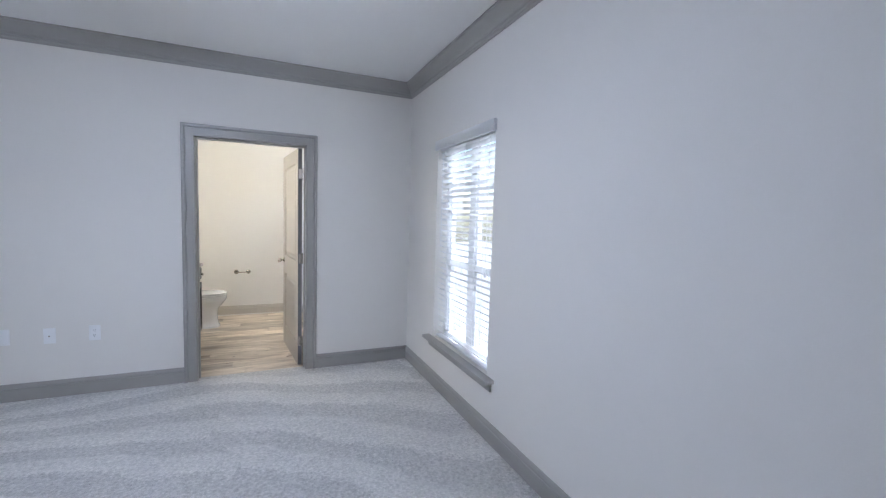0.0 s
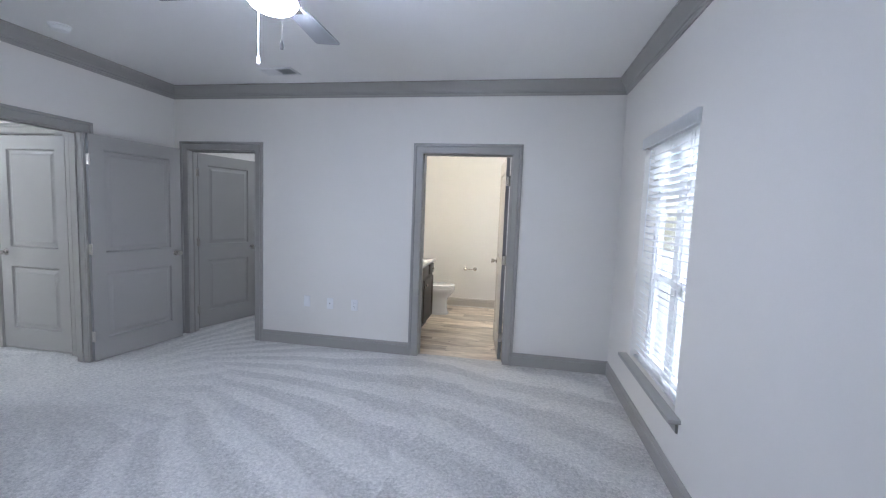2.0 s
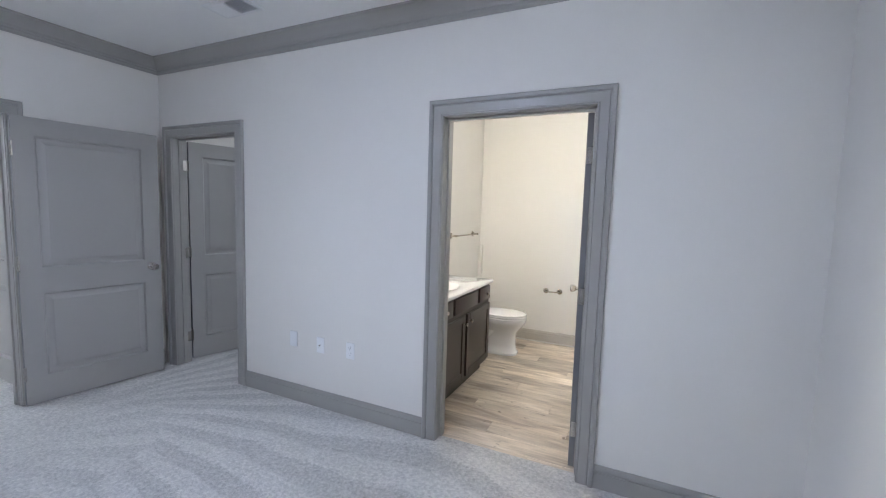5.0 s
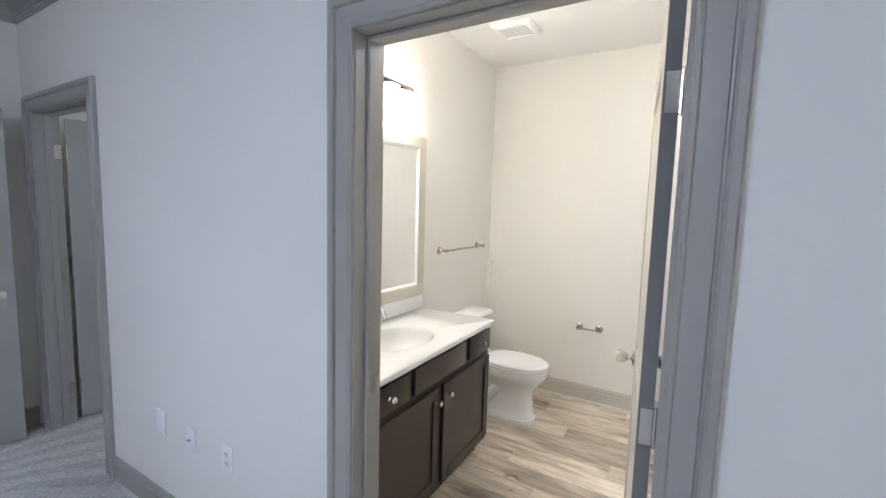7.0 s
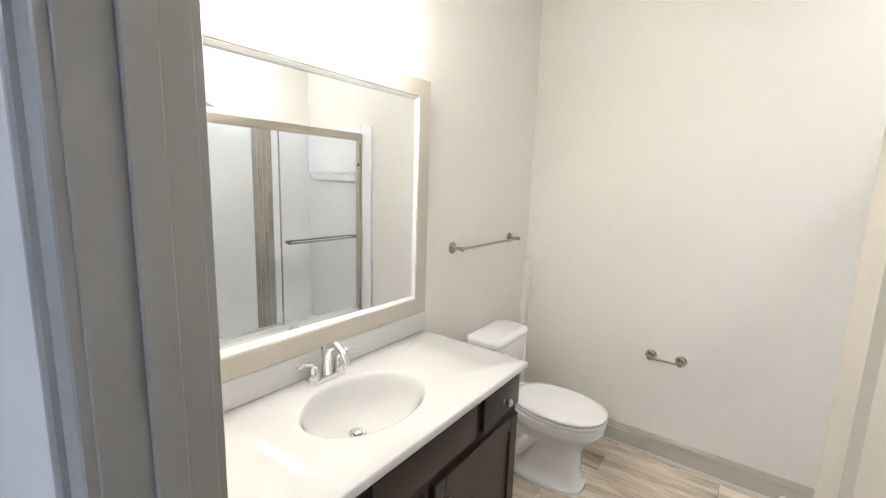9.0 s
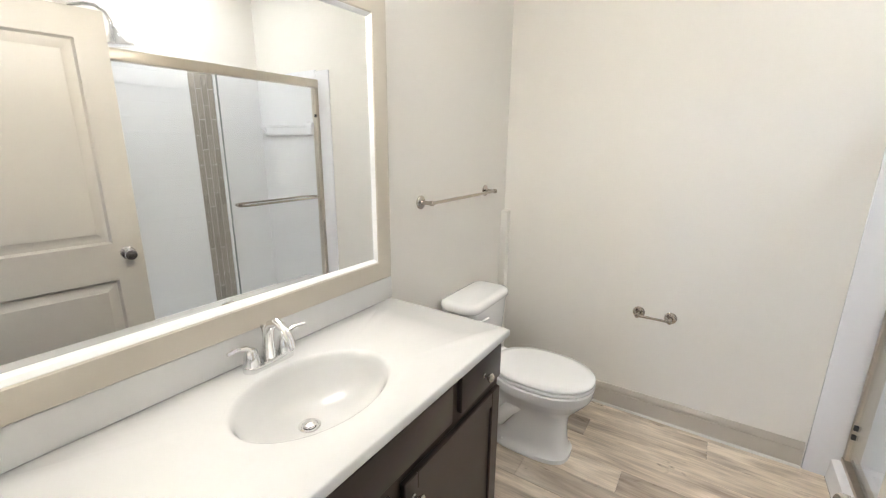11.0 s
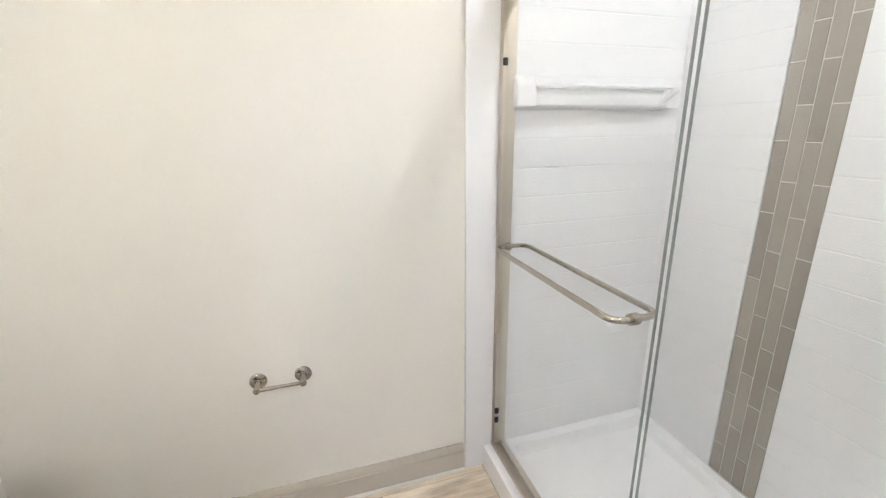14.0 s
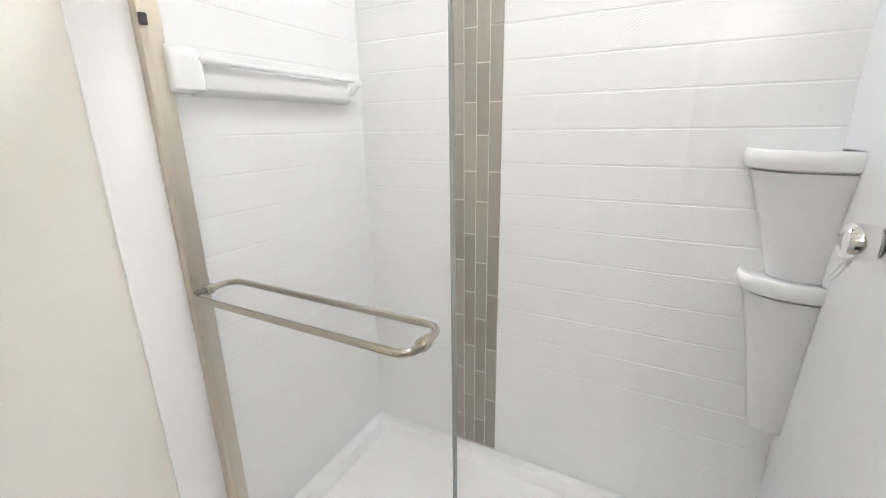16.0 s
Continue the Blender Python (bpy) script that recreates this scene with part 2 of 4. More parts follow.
def thin_glass(name, tint):
    """Clear sheet: lets the view pass unbent, a little tinted, with a plain gloss."""
    m = bpy.data.materials.new(name)
    m.use_nodes = True
    n, l = m.node_tree.nodes, m.node_tree.links
    clear, gloss, mix = n.new("ShaderNodeBsdfTransparent"), n.new("ShaderNodeBsdfGlossy"), n.new("ShaderNodeMixShader")
    edge, power, gain = n.new("ShaderNodeLayerWeight"), n.new("ShaderNodeMath"), n.new("ShaderNodeMath")
    clear.inputs["Color"].default_value = (*tint, 1)
    gloss.inputs["Roughness"].default_value = 0.0
    edge.inputs["Blend"].default_value = 0.5
    power.operation, gain.operation = "POWER", "MULTIPLY_ADD"
    power.inputs[1].default_value, gain.inputs[1].default_value, gain.inputs[2].default_value = 5.0, 0.7, 0.025
    l.new(edge.outputs["Facing"], power.inputs[0])
    l.new(power.outputs[0], gain.inputs[0])
    l.new(gain.outputs[0], mix.inputs[0])
    l.new(clear.outputs[0], mix.inputs[1])
    l.new(gloss.outputs[0], mix.inputs[2])
    l.new(mix.outputs[0], n["Material Output"].inputs["Surface"])
    return m


GLASS = thin_glass("shower_glass", (0.972, 0.978, 0.978))
PANE = glass_material("window_glass", (0.98, 0.99, 1.0))
MIRROR = material("mirror_silver", (0.90, 0.91, 0.90), 0.01, metal=1, vary=0.0)
SHADE = glow_material("lit_frosted_shade", (1.0, 0.966, 0.925), SHADE_GLOW)
BOWL = glow_material("lit_frosted_bowl", (0.615, 0.72, 1.0), BOWL_GLOW)
CAN = glow_material("lit_recessed_lens", (0.92, 0.95, 1.0), CAN_GLOW)
LENS_DIM = glow_material("lit_closet_lens", (0.7, 0.8, 1.0), 20)
LENS = glow_material("lit_ceiling_lens", (0.70, 0.80, 1.0), LENS_GLOW)

HAZE = glow_material("overcast_distance", (0.90, 0.95, 1.0), 0.55)

# ---- building helpers ----
BASE = {}


def thing(name, base=(0, 0, 0), label="", category="", group="", kind=""):
    ob = new(name)
    ob.empty_display_size = 0.05
    ob.location = base
    BASE[ob] = Vector(base)
    return tagged(ob, label, category, group, kind)


def finish(name, bm, mat, sharp=32):
    bmesh.ops.recalc_face_normals(bm, faces=bm.faces)
    me = bpy.data.meshes.new(name)
    bm.to_mesh(me)
    bm.free()
    me.materials.append(mat)
    me.shade_smooth()
    me.set_sharp_from_angle(angle=radians(sharp))
    return me


def part(name, bm, mat, parent, label="", sharp=32):
    bm.transform(Matrix.Translation(-BASE[parent]))
    ob = new(name, finish(name, bm, mat, sharp))
    ob.parent = parent
    BASE[ob] = BASE[parent]
    return tagged(ob, label)


def solo(name, bm, mat, label="", category="", kind="", group="", sharp=32):
    ob = new(name, finish(name, bm, mat, sharp))
    BASE[ob] = Vector((0, 0, 0))
    return tagged(ob, label, category, group, kind)


def box(bm, x0, x1, y0, y1, z0, z1, bevel=0.0, m=None, seg=2):
    made = bmesh.ops.create_cube(bm, size=1, matrix=Matrix.LocRotScale(
        ((x0 + x1) / 2, (y0 + y1) / 2, (z0 + z1) / 2), None, (x1 - x0, y1 - y0, z1 - z0)))
    vs = made["verts"]
    if bevel:
        es = list({e for v in vs for e in v.link_edges})
        out = bmesh.ops.bevel(bm, geom=es, offset=bevel, segments=seg, affect="EDGES", profile=0.5)
        vs = list({v for f in out["faces"] for v in f.verts} | {v for v in vs if v.is_valid})
    if m is not None:
        bmesh.ops.transform(bm, matrix=m, verts=vs)
    return bm


def boxed(*a, **k):
    return box(bmesh.new(), *a, **k)


def loft(bm, rings, cap0=True, cap1=True):
    """Skin rings of points of equal count."""
    vr = [[bm.verts.new(p) for p in r] for r in rings]
    n = len(vr[0])
    for a, b in zip(vr, vr[1:]):
        for i in range(n):
            bm.faces.new((a[i], a[(i + 1) % n], b[(i + 1) % n], b[i]))
    if cap0:
        bm.faces.new(list(reversed(vr[0])))
    if cap1:
        bm.faces.new(vr[-1])
    return bm


def lathe(bm, profile, m, seg=24):
    """Turn (radius, height) pairs round the local z axis of m."""
    rings = []
    for r, h in profile:
        r = max(r, 0.0004)
        rings.append([m @ Vector((r * math.cos(2 * math.pi * i / seg), r * math.sin(2 * math.pi * i / seg), h)) for i in range(seg)])
    return loft(bm, rings)


def tube(bm, pts, r, seg=10):
    """A round bar along points; r is one radius or one for each point."""
    pts = [Vector(p) for p in pts]
    rs = r if isinstance(r, (list, tuple)) else [r] * len(pts)
    rings, up = [], None
    for i, p in enumerate(pts):
        d = (pts[min(i + 1, len(pts) - 1)] - pts[max(i - 1, 0)]).normalized()
        if up is None:
            up = d.orthogonal().normalized()
        up = (up - d * up.dot(d)).normalized()
        side = d.cross(up)
        rings.append([p + rs[i] * (math.cos(2 * math.pi * k / seg) * up + math.sin(2 * math.pi * k / seg) * side) for k in range(seg)])
    return loft(bm, rings)


def sweep(bm, profile, place, n0, n1):
    """Extrude a profile: place(u, v, end) gives the point of (u, v) at end 0 or 1."""
    return loft(bm, [[place(u, v, n0) for u, v in profile], [place(u, v, n1) for u, v in profile]])


def axis(o, d):
    """A frame at o whose z axis is d."""
    return Matrix.Translation(o) @ Vector(d).to_track_quat("Z", "Y").to_matrix().to_4x4()


def arc(c, r, a0, a1, u, v, n=8):
    """Points on an arc in the plane of u and v."""
    c, u, v = Vector(c), Vector(u), Vector(v)
    return [c + r * (math.cos(radians(a0 + (a1 - a0) * i / n)) * u + math.sin(radians(a0 + (a1 - a0) * i / n)) * v) for i in range(n + 1)]


# ---- structure ----


def wall(name, axis_, lo, hi, a0, a1, z0, z1, holes=(), mat=None, label="pale grey painted plaster wall"):
    """A wall between lo and hi on its thin axis, a0 to a1 along it, with rectangular holes (a, b, z, z)."""
    bm = bmesh.new()

    def blk(p, q, u, v):
        if q - p > 1e-4 and v - u > 1e-4:
            if axis_ == "y":
                box(bm, p, q, lo, hi, u, v)
            else:
                box(bm, lo, hi, p, q, u, v)
    at = a0
    for ha, hb, za, zb in sorted(holes):
        blk(at, ha, z0, z1)
        blk(ha, hb, z0, za)
        blk(ha, hb, zb, z1)
        at = hb
    blk(at, a1, z0, z1)
    return solo(name, bm, mat or WALL, label, "wall", "structure")


BATH = (-0.253, 0.604)       # clear openings
CLOSET = (-2.862, -2.070)
ENTRY = (2.765, 3.642)
HALLD = (-4.14, -3.35)
FARD = (3.45, 4.36)
J = 0.018
HH = DOOR_H + J
wall("wall_north", "y", D, D2, WEST - 0.12, 1.75, -0.1, TOP, [(CLOSET[0] - J, CLOSET[1] + J, -0.1, HH), (BATH[0] - J, BATH[1] + J, -0.1, HH)])
WIN = (3.01, 3.94, 0.43, 2.035)
wall("wall_east", "x", EAST, 1.75, SOUTH - 0.12, D, -0.1, TOP, [WIN])
wall("wall_west", "x", WEST - 0.12, WEST, SOUTH - 0.12, D, -0.1, TOP, [(ENTRY[0] - J, ENTRY[1] + J, -0.1, HH)])
wall("wall_south", "y", SOUTH - 0.12, SOUTH, WEST, EAST, -0.1, TOP)
wall("wall_bath_west", "x", BX0 - 0.12, BX0, D2, BY1 + 0.12, -0.1, TOP)
wall("wall_bath_north", "y", BY1, BY1 + 0.12, BX0, 1.75, -0.1, TOP)
wall("wall_bath_east", "x", BX1, 1.75, D2, BY1, -0.1, TOP)
wall("wall_plumbing", "y", 5.44, 5.56, 0.70, BX1, -0.1, TOP)
wall("wall_bath_return", "x", 0.70, 0.80, D2, 5.44, -0.1, TOP)
wall("wall_closet_west", "x", WEST - 0.12, WEST, D2, 6.62, -0.1, TOP)
wall("wall_closet_north", "y", 6.5, 6.62, WEST, BX0 - 0.12, -0.1, TOP)
wall("wall_hall_north", "y", 3.76, 3.88, -4.32, WEST - 0.12, -0.1, TOP, [(HALLD[0] - J, HALLD[1] + J, -0.1, HH)])
wall("wall_hall_room", "x", -4.32, -4.20, 3.88, 6.0, -0.1, TOP)
wall("wall_hall_far", "x", -6.12, -6.0, 1.3, 6.12, -0.1, TOP, [(FARD[0] - J, FARD[1] + J, -0.1, HH)])
wall("wall_hall_end", "y", 6.0, 6.12, -6.0, -4.2, -0.1, TOP)
wall("wall_hall_south", "y", 1.3, 1.42, -6.0, WEST - 0.12, -0.1, TOP)
wall("wall_hall_store", "y", 4.5, 4.6, -4.2, WEST - 0.12, -0.1, TOP)
wall("wall_outer_lobby", "x", -6.6, -6.5, 3.2, 4.7, -0.1, TOP)

solo("ceiling", boxed(-6.62, 1.75, SOUTH - 0.12, BY1 + 0.12, TOP, TOP + 0.12), CEIL, "flat white painted ceiling", "ceiling", "structure")
solo("ceiling_bedroom", boxed(WEST, EAST, SOUTH, D, BED_TOP, TOP), CEIL, "flat white painted bedroom ceiling", "ceiling", "structure")
LAID = "pale grey cut-pile carpet with vacuum tracks"
solo("floor_bedroom", boxed(WEST, EAST, SOUTH, D, -0.1, CARPET), CARPET_M, LAID, "carpet floor", "structure")
solo("floor_closet", boxed(WEST, BX0 - 0.12, D2, 6.5, -0.1, CARPET), CARPET_M, LAID, "carpet floor", "structure")
solo("floor_hall", boxed(-6.0, WEST - 0.12, 1.42, 3.76, -0.1, CARPET), CARPET_M, LAID, "carpet floor", "structure")
solo("floor_hall_room", boxed(-6.0, -4.32, 3.76, 6.0, -0.1, CARPET), CARPET_M, LAID, "carpet floor", "structure")
for x0, x1, y0, y1 in ((WEST - 0.12, WEST, ENTRY[0] - J, ENTRY[1] + J), (CLOSET[0] - J, CLOSET[1] + J, D, D2), (HALLD[0] - J, HALLD[1] + J, 3.76, 3.88), (BATH[0] - J, BATH[1] + J, D, 4.715)):
    solo("floor_doorway", boxed(x0, x1, y0, y1, -0.1, CARPET), CARPET_M, LAID, "carpet floor", "structure")
bm = bmesh.new()
box(bm, BX0, BX1, D2, BY1, -0.1, -0.006)
box(bm, BATH[0] - J, BATH[1] + J, 4.715, D2, -0.1, -0.006)
bath_floor = solo("floor_bath", bm, SUB, "weathered brown wood-look vinyl plank floor", "plank floor", "structure")

# baseboards: (thickness, height) profile
BASEP = [(0, 0), (0.014, 0), (0.014, 0.094), (0.0095, 0.097), (0.0095, 0.1015), (0.0150, 0.105), (0.0150, 0.113), (0.0105, 0.122), (0.006, 0.134), (0, 0.134)]


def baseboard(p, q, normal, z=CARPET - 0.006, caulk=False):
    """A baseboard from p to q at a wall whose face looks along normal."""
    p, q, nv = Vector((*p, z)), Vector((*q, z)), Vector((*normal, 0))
    ob = solo("baseboard", sweep(bmesh.new(), BASEP, lambda u, v, e: e + nv * u + Vector((0, 0, v)), p, q), TRIM_LIT if caulk else TRIM,
              "grey painted baseboard, coloured beige as lit by warm bathroom lamps" if caulk else "grey painted wooden baseboard", "baseboard", "structure")
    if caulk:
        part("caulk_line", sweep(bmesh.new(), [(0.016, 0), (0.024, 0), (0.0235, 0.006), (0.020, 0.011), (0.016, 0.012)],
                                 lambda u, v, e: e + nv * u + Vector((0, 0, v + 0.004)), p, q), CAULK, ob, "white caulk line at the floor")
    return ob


C = 0.092   # casing width
baseboard((CLOSET[1] + C, D), (BATH[0] - C, D), (0, -1))
baseboard((BATH[1] + C, D), (EAST, D), (0, -1))
baseboard((EAST, SOUTH), (EAST, D - 0.016), (-1, 0))
baseboard((WEST, SOUTH), (WEST, ENTRY[0] - C), (1, 0))
baseboard((WEST, ENTRY[1] + C), (WEST, D - 0.022), (1, 0))
baseboard((WEST + 0.016, SOUTH), (EAST - 0.016, SOUTH), (0, 1))
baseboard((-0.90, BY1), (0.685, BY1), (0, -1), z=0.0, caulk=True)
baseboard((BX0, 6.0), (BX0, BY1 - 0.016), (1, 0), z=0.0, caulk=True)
baseboard((WEST, 6.5), (BX0 - 0.12, 6.5), (0, -1))
baseboard((WEST, D2 + 0.1), (WEST, 6.484), (1, 0))
baseboard((BX0 - 0.12, D2), (BX0 - 0.12, 6.484), (-1, 0))
baseboard((-4.32, 3.76), (HALLD[0] - C, 3.76), (0, -1))
baseboard((-4.32, 3.76), (-4.32, 6.0), (-1, 0))
baseboard((-6.0, FARD[1] + C), (-6.0, 6.0), (1, 0))
baseboard((-6.0, 1.42), (-6.0, FARD[0] - C), (1, 0))

# crown moulding round the bedroom, mitred at the corners: (out from wall, down from ceiling)
CROWN = [(0, 0), (0.08268, 0), (0.08268, 0.01287), (0.0742, 0.01638), (0.06784, 0.03042), (0.053, 0.0468), (0.0371, 0.0585), (0.02544, 0.07488), (0.02226, 0.09009),
         (0.01378, 0.0936), (0.01378, 0.1076), (0.00848, 0.1135), (0.00742, 0.1264), (0, 0.1264)]
bm = bmesh.new()
loops = []
for u, v in CROWN:
    z = BED_TOP - v
    loops.append([bm.verts.new(p) for p in ((WEST + u, SOUTH + u, z), (EAST - u, SOUTH + u, z), (EAST - u, D - u, z), (WEST + u, D - u, z))])
for a, b in zip(loops, loops[1:] + loops[:1]):
    for i in range(4):
        bm.faces.new((a[i], a[(i + 1) % 4], b[(i + 1) % 4], b[i]))
solo("crown_molding", bm, TRIM, "dark grey painted crown moulding under the ceiling", "crown molding", "structure", sharp=20)

# ---- doors ----
CASE = [(0, 0), (0, 0.011), (0.004, 0.0135), (0.009, 0.0135), (0.011, 0.0105), (0.014, 0.0125), (0.057, 0.0155), (0.060, 0.011), (0.064, 0.012), (0.067, 0.021), (0.072, 0.0245),
        (0.087, 0.0245), (0.092, 0.019), (0.092, 0)]


def casing(parent, m, w, h, floor=CARPET - 0.004):
    """Mitred casing round an opening w wide, h high; m: local x along the opening, y out of the wall, z up."""
    r = 0.004
    for name, ends in (("casing_side", ((-r, floor, -1, 0), (-r, h + r, -1, 1))), ("casing_head", ((-r, h + r, -1, 1), (w + r, h + r, 1, 1))),
                       ("casing_side", ((w + r, h + r, 1, 1), (w + r, floor, 1, 0)))):
        rings = [[m @ Vector((x + sx * u, v, z + sz * u)) for u, v in CASE] for x, z, sx, sz in ends]
        part(name, loft(bmesh.new(), rings), TRIM, parent, sharp=20)


def jambs(parent, m, w, h, depth, stop_at):
    """Jamb boards and stops lining an opening; local y from 0 to -depth."""
    def bx(name, *a):
        part(name, boxed(*a, bevel=0.0015, m=m, seg=1), TRIM, parent)
    bx("jamb", -J, 0, -depth, 0, -0.01, h)
    bx("jamb", w, w + J, -depth, 0, -0.01, h)
    bx("jamb_head", -J, w + J, -depth, 0, h, h + J)
    s0, s1 = stop_at
    bx("door_stop", 0, 0.012, s0, s1, 0.014, h - 0.012)
    bx("door_stop", w - 0.012, w, s0, s1, 0.014, h - 0.012)
    bx("door_stop", 0, w, s0, s1, h - 0.012, h)


def leaf_mesh(w, h, t, m, stile=0.118, z0=0.0):
    """A moulded two-panel leaf: x 0..w, y 0..t, z z0..h, in the frame m."""
    bm = bmesh.new()
    xs = [0, stile, w - stile, w]
    zs = [z0, 0.205, 0.80, 0.985, h - 0.125, h]
    for y, s in ((0, 1), (t, -1)):
        for i in range(3):
            for j in range(5):
                a, b, c, d = xs[i], xs[i + 1], zs[j], zs[j + 1]
                if i == 1 and j in (1, 3):
                    prev = None
                    for inset, deep in ((0, 0), (0.002, 0.004), (0.010, 0.0150), (0.019, 0.0158), (0.024, 0.0150), (0.050, 0.0045), (0.053, 0.0030)):
                        ring = [bm.verts.new(m @ Vector((px, y + s * deep, pz))) for px, pz in
                                ((a + inset, c + inset), (b - inset, c + inset), (b - inset, d - inset), (a + inset, d - inset))]
                        if prev:
                            for k in range(4):
                                bm.faces.new((prev[k], prev[(k + 1) % 4], ring[(k + 1) % 4], ring[k]))
                        prev = ring
                    bm.faces.new(prev)
                else:
                    bm.faces.new([bm.verts.new(m @ Vector((px, y, pz))) for px, pz in ((a, c), (b, c), (b, d), (a, d))])
    for p, q in (((0, z0), (w, z0)), ((w, z0), (w, h)), ((w, h), (0, h)), ((0, h), (0, z0))):
        bm.faces.new([bm.verts.new(m @ Vector((x, y, z))) for (x, z), y in ((p, 0), (q, 0), (q, t), (p, t))])
    bmesh.ops.remove_doubles(bm, verts=bm.verts, dist=0.0002)
    return bm


KNOB = [(0.033, 0), (0.033, 0.004), (0.029, 0.009), (0.015, 0.012), (0.0115, 0.016), (0.0115, 0.026), (0.016, 0.030), (0.0215, 0.036), (0.0245, 0.048), (0.0265, 0.060),
        (0.0262, 0.065), (0.0235, 0.068), (0.001, 0.0685)]


def leaf(parent, m, w, h, t=0.035, hinge_side=0, hinge_y=0.0, hinges=True, paint=None):
    """A leaf with a knob on each face and three hinges."""
    lf = part("leaf", leaf_mesh(w, h, t, m, z0=0.012), paint or DOORP, parent, "beige two-panel door leaf" if paint else "grey painted two-panel door leaf", sharp=18)
    kx = w - 0.065 if hinge_side == 0 else 0.065
    for y, d in ((0, (0, -1, 0)), (t, (0, 1, 0))):
        part("knob", lathe(bmesh.new(), KNOB, m @ axis((kx, y, 0.93), d)), HARDWARE, lf, "satin nickel door knob")
    ex = w if hinge_side == 0 else 0
    part("latch_plate", boxed(ex - 0.001, ex + 0.001, t / 2 - 0.012, t / 2 + 0.012, 0.90, 0.96, m=m), HARDWARE, lf)
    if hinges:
        # strip over the hinge edge, coloured darker than the leaf
        part("hinge_edge", boxed(-0.0012, 0.0, 0.0015, t - 0.0015, 0.016, h - 0.003, m=m), LEAFEDGE, lf, "dark grey hinge edge")
        hx = 0 if hinge_side == 0 else w
        for z in (0.24, 1.02, 1.80):
            bm = bmesh.new()
            lathe(bm, [(0.003, -0.052), (0.0065, -0.048), (0.0065, 0.048), (0.003, 0.052)], m @ Matrix.Translation((hx, hinge_y, z)), 10)
            y0, y1 = 0.0, t
            box(bm, hx - 0.0022, hx + 0.0005, y0 + 0.001, y1 - 0.006, z - 0.045, z + 0.045, m=m)
            part("hinge", bm, HARDWARE, lf, "satin nickel butt hinge")
    return lf


def rot(deg):
    return Matrix.Rotation(radians(deg), 4, "Z")


# bathroom doorway: leaf opened into the bathroom
d1 = thing("door_1", (BATH[0], D, 0), "beige bathroom door standing open in a grey frame", "door", kind="structure")
w = BATH[1] - BATH[0]
front = Matrix.Translation((BATH[1], D, 0)) @ rot(180)
back = Matrix.Translation((BATH[0], D2, 0))
casing(d1, front, w, DOOR_H)
casing(d1, back, w, DOOR_H, 0.0)
jambs(d1, front, w, DOOR_H, D2 - D, (-0.085, -0.050))
hinge = Matrix.Translation((BATH[1] - 0.022, D2 + 0.003, 0)) @ rot(96)
leaf(d1, hinge, w - 0.008, DOOR_H - 0.004, hinge_y=-0.004, paint=BEIGEDOOR)
part("strike_plate", boxed(BATH[0] - 0.001, BATH[0] + 0.0012, D2 - 0.035, D2 - 0.008, 0.90, 0.96), HARDWARE, d1, "satin nickel strike plate")

# closet doorway: leaf opened into the closet
d2 = thing("door_2", (CLOSET[0], D, 0), "grey closet door standing open over carpet", "door", kind="structure")
w = CLOSET[1] - CLOSET[0]
front = Matrix.Translation((CLOSET[1], D, 0)) @ rot(180)
casing(d2, front, w, DOOR_H)
jambs(d2, front, w, DOOR_H, D2 - D, (-0.085, -0.050))
leaf(d2, Matrix.Translation((CLOSET[0] - 0.023, D2 + 0.032, CARPET)) @ rot(75), w - 0.008, DOOR_H - 0.016, hinge_y=-0.004)
for z in (0.24, 1.02, 1.80):
    part("jamb_hinge", boxed(CLOSET[0] - 0.0005, CLOSET[0] + 0.0018, D2 - 0.036, D2 + 0.001, z - 0.045 + CARPET, z + 0.045 + CARPET, bevel=0.0005, seg=1), HARDWARE, d2, "satin nickel hinge plate")

# bedroom entry: leaf folded back towards the corner
d3 = thing("door_3", (WEST, ENTRY[0], 0), "grey bedroom door standing wide open over carpet", "door", kind="structure")
w = ENTRY[1] - ENTRY[0]
front = Matrix.Translation((WEST, ENTRY[0], 0)) @ rot(-90) @ Matrix.Diagonal((-1, 1, 1, 1))
casing(d3, front, w, DOOR_H)
jambs(d3, front, w, DOOR_H, 0.12, (-0.085, -0.050))
leaf(d3, Matrix.Translation((WEST + 0.030, ENTRY[1] + 0.012, CARPET)) @ rot(82.3) @ Matrix.Translation((0, -0.035, 0)), w - 0.008, DOOR_H - 0.016, hinge_y=-0.004)

# hall closet door, shut
d4 = thing("door_4", (HALLD[0], 3.76, 0), "grey two-panel door, shut, in the hall", "door", kind="structure")
w = HALLD[1] - HALLD[0]
front = Matrix.Translation((HALLD[1], 3.76, 0)) @ rot(180)
casing(d4, front, w, DOOR_H)
jambs(d4, front, w, DOOR_H, 0.12, (-0.085, -0.050))
leaf(d4, Matrix.Translation((HALLD[0] + 0.004, 3.766, CARPET)), w - 0.008, DOOR_H - 0.018, hinge_side=1, hinges=False)

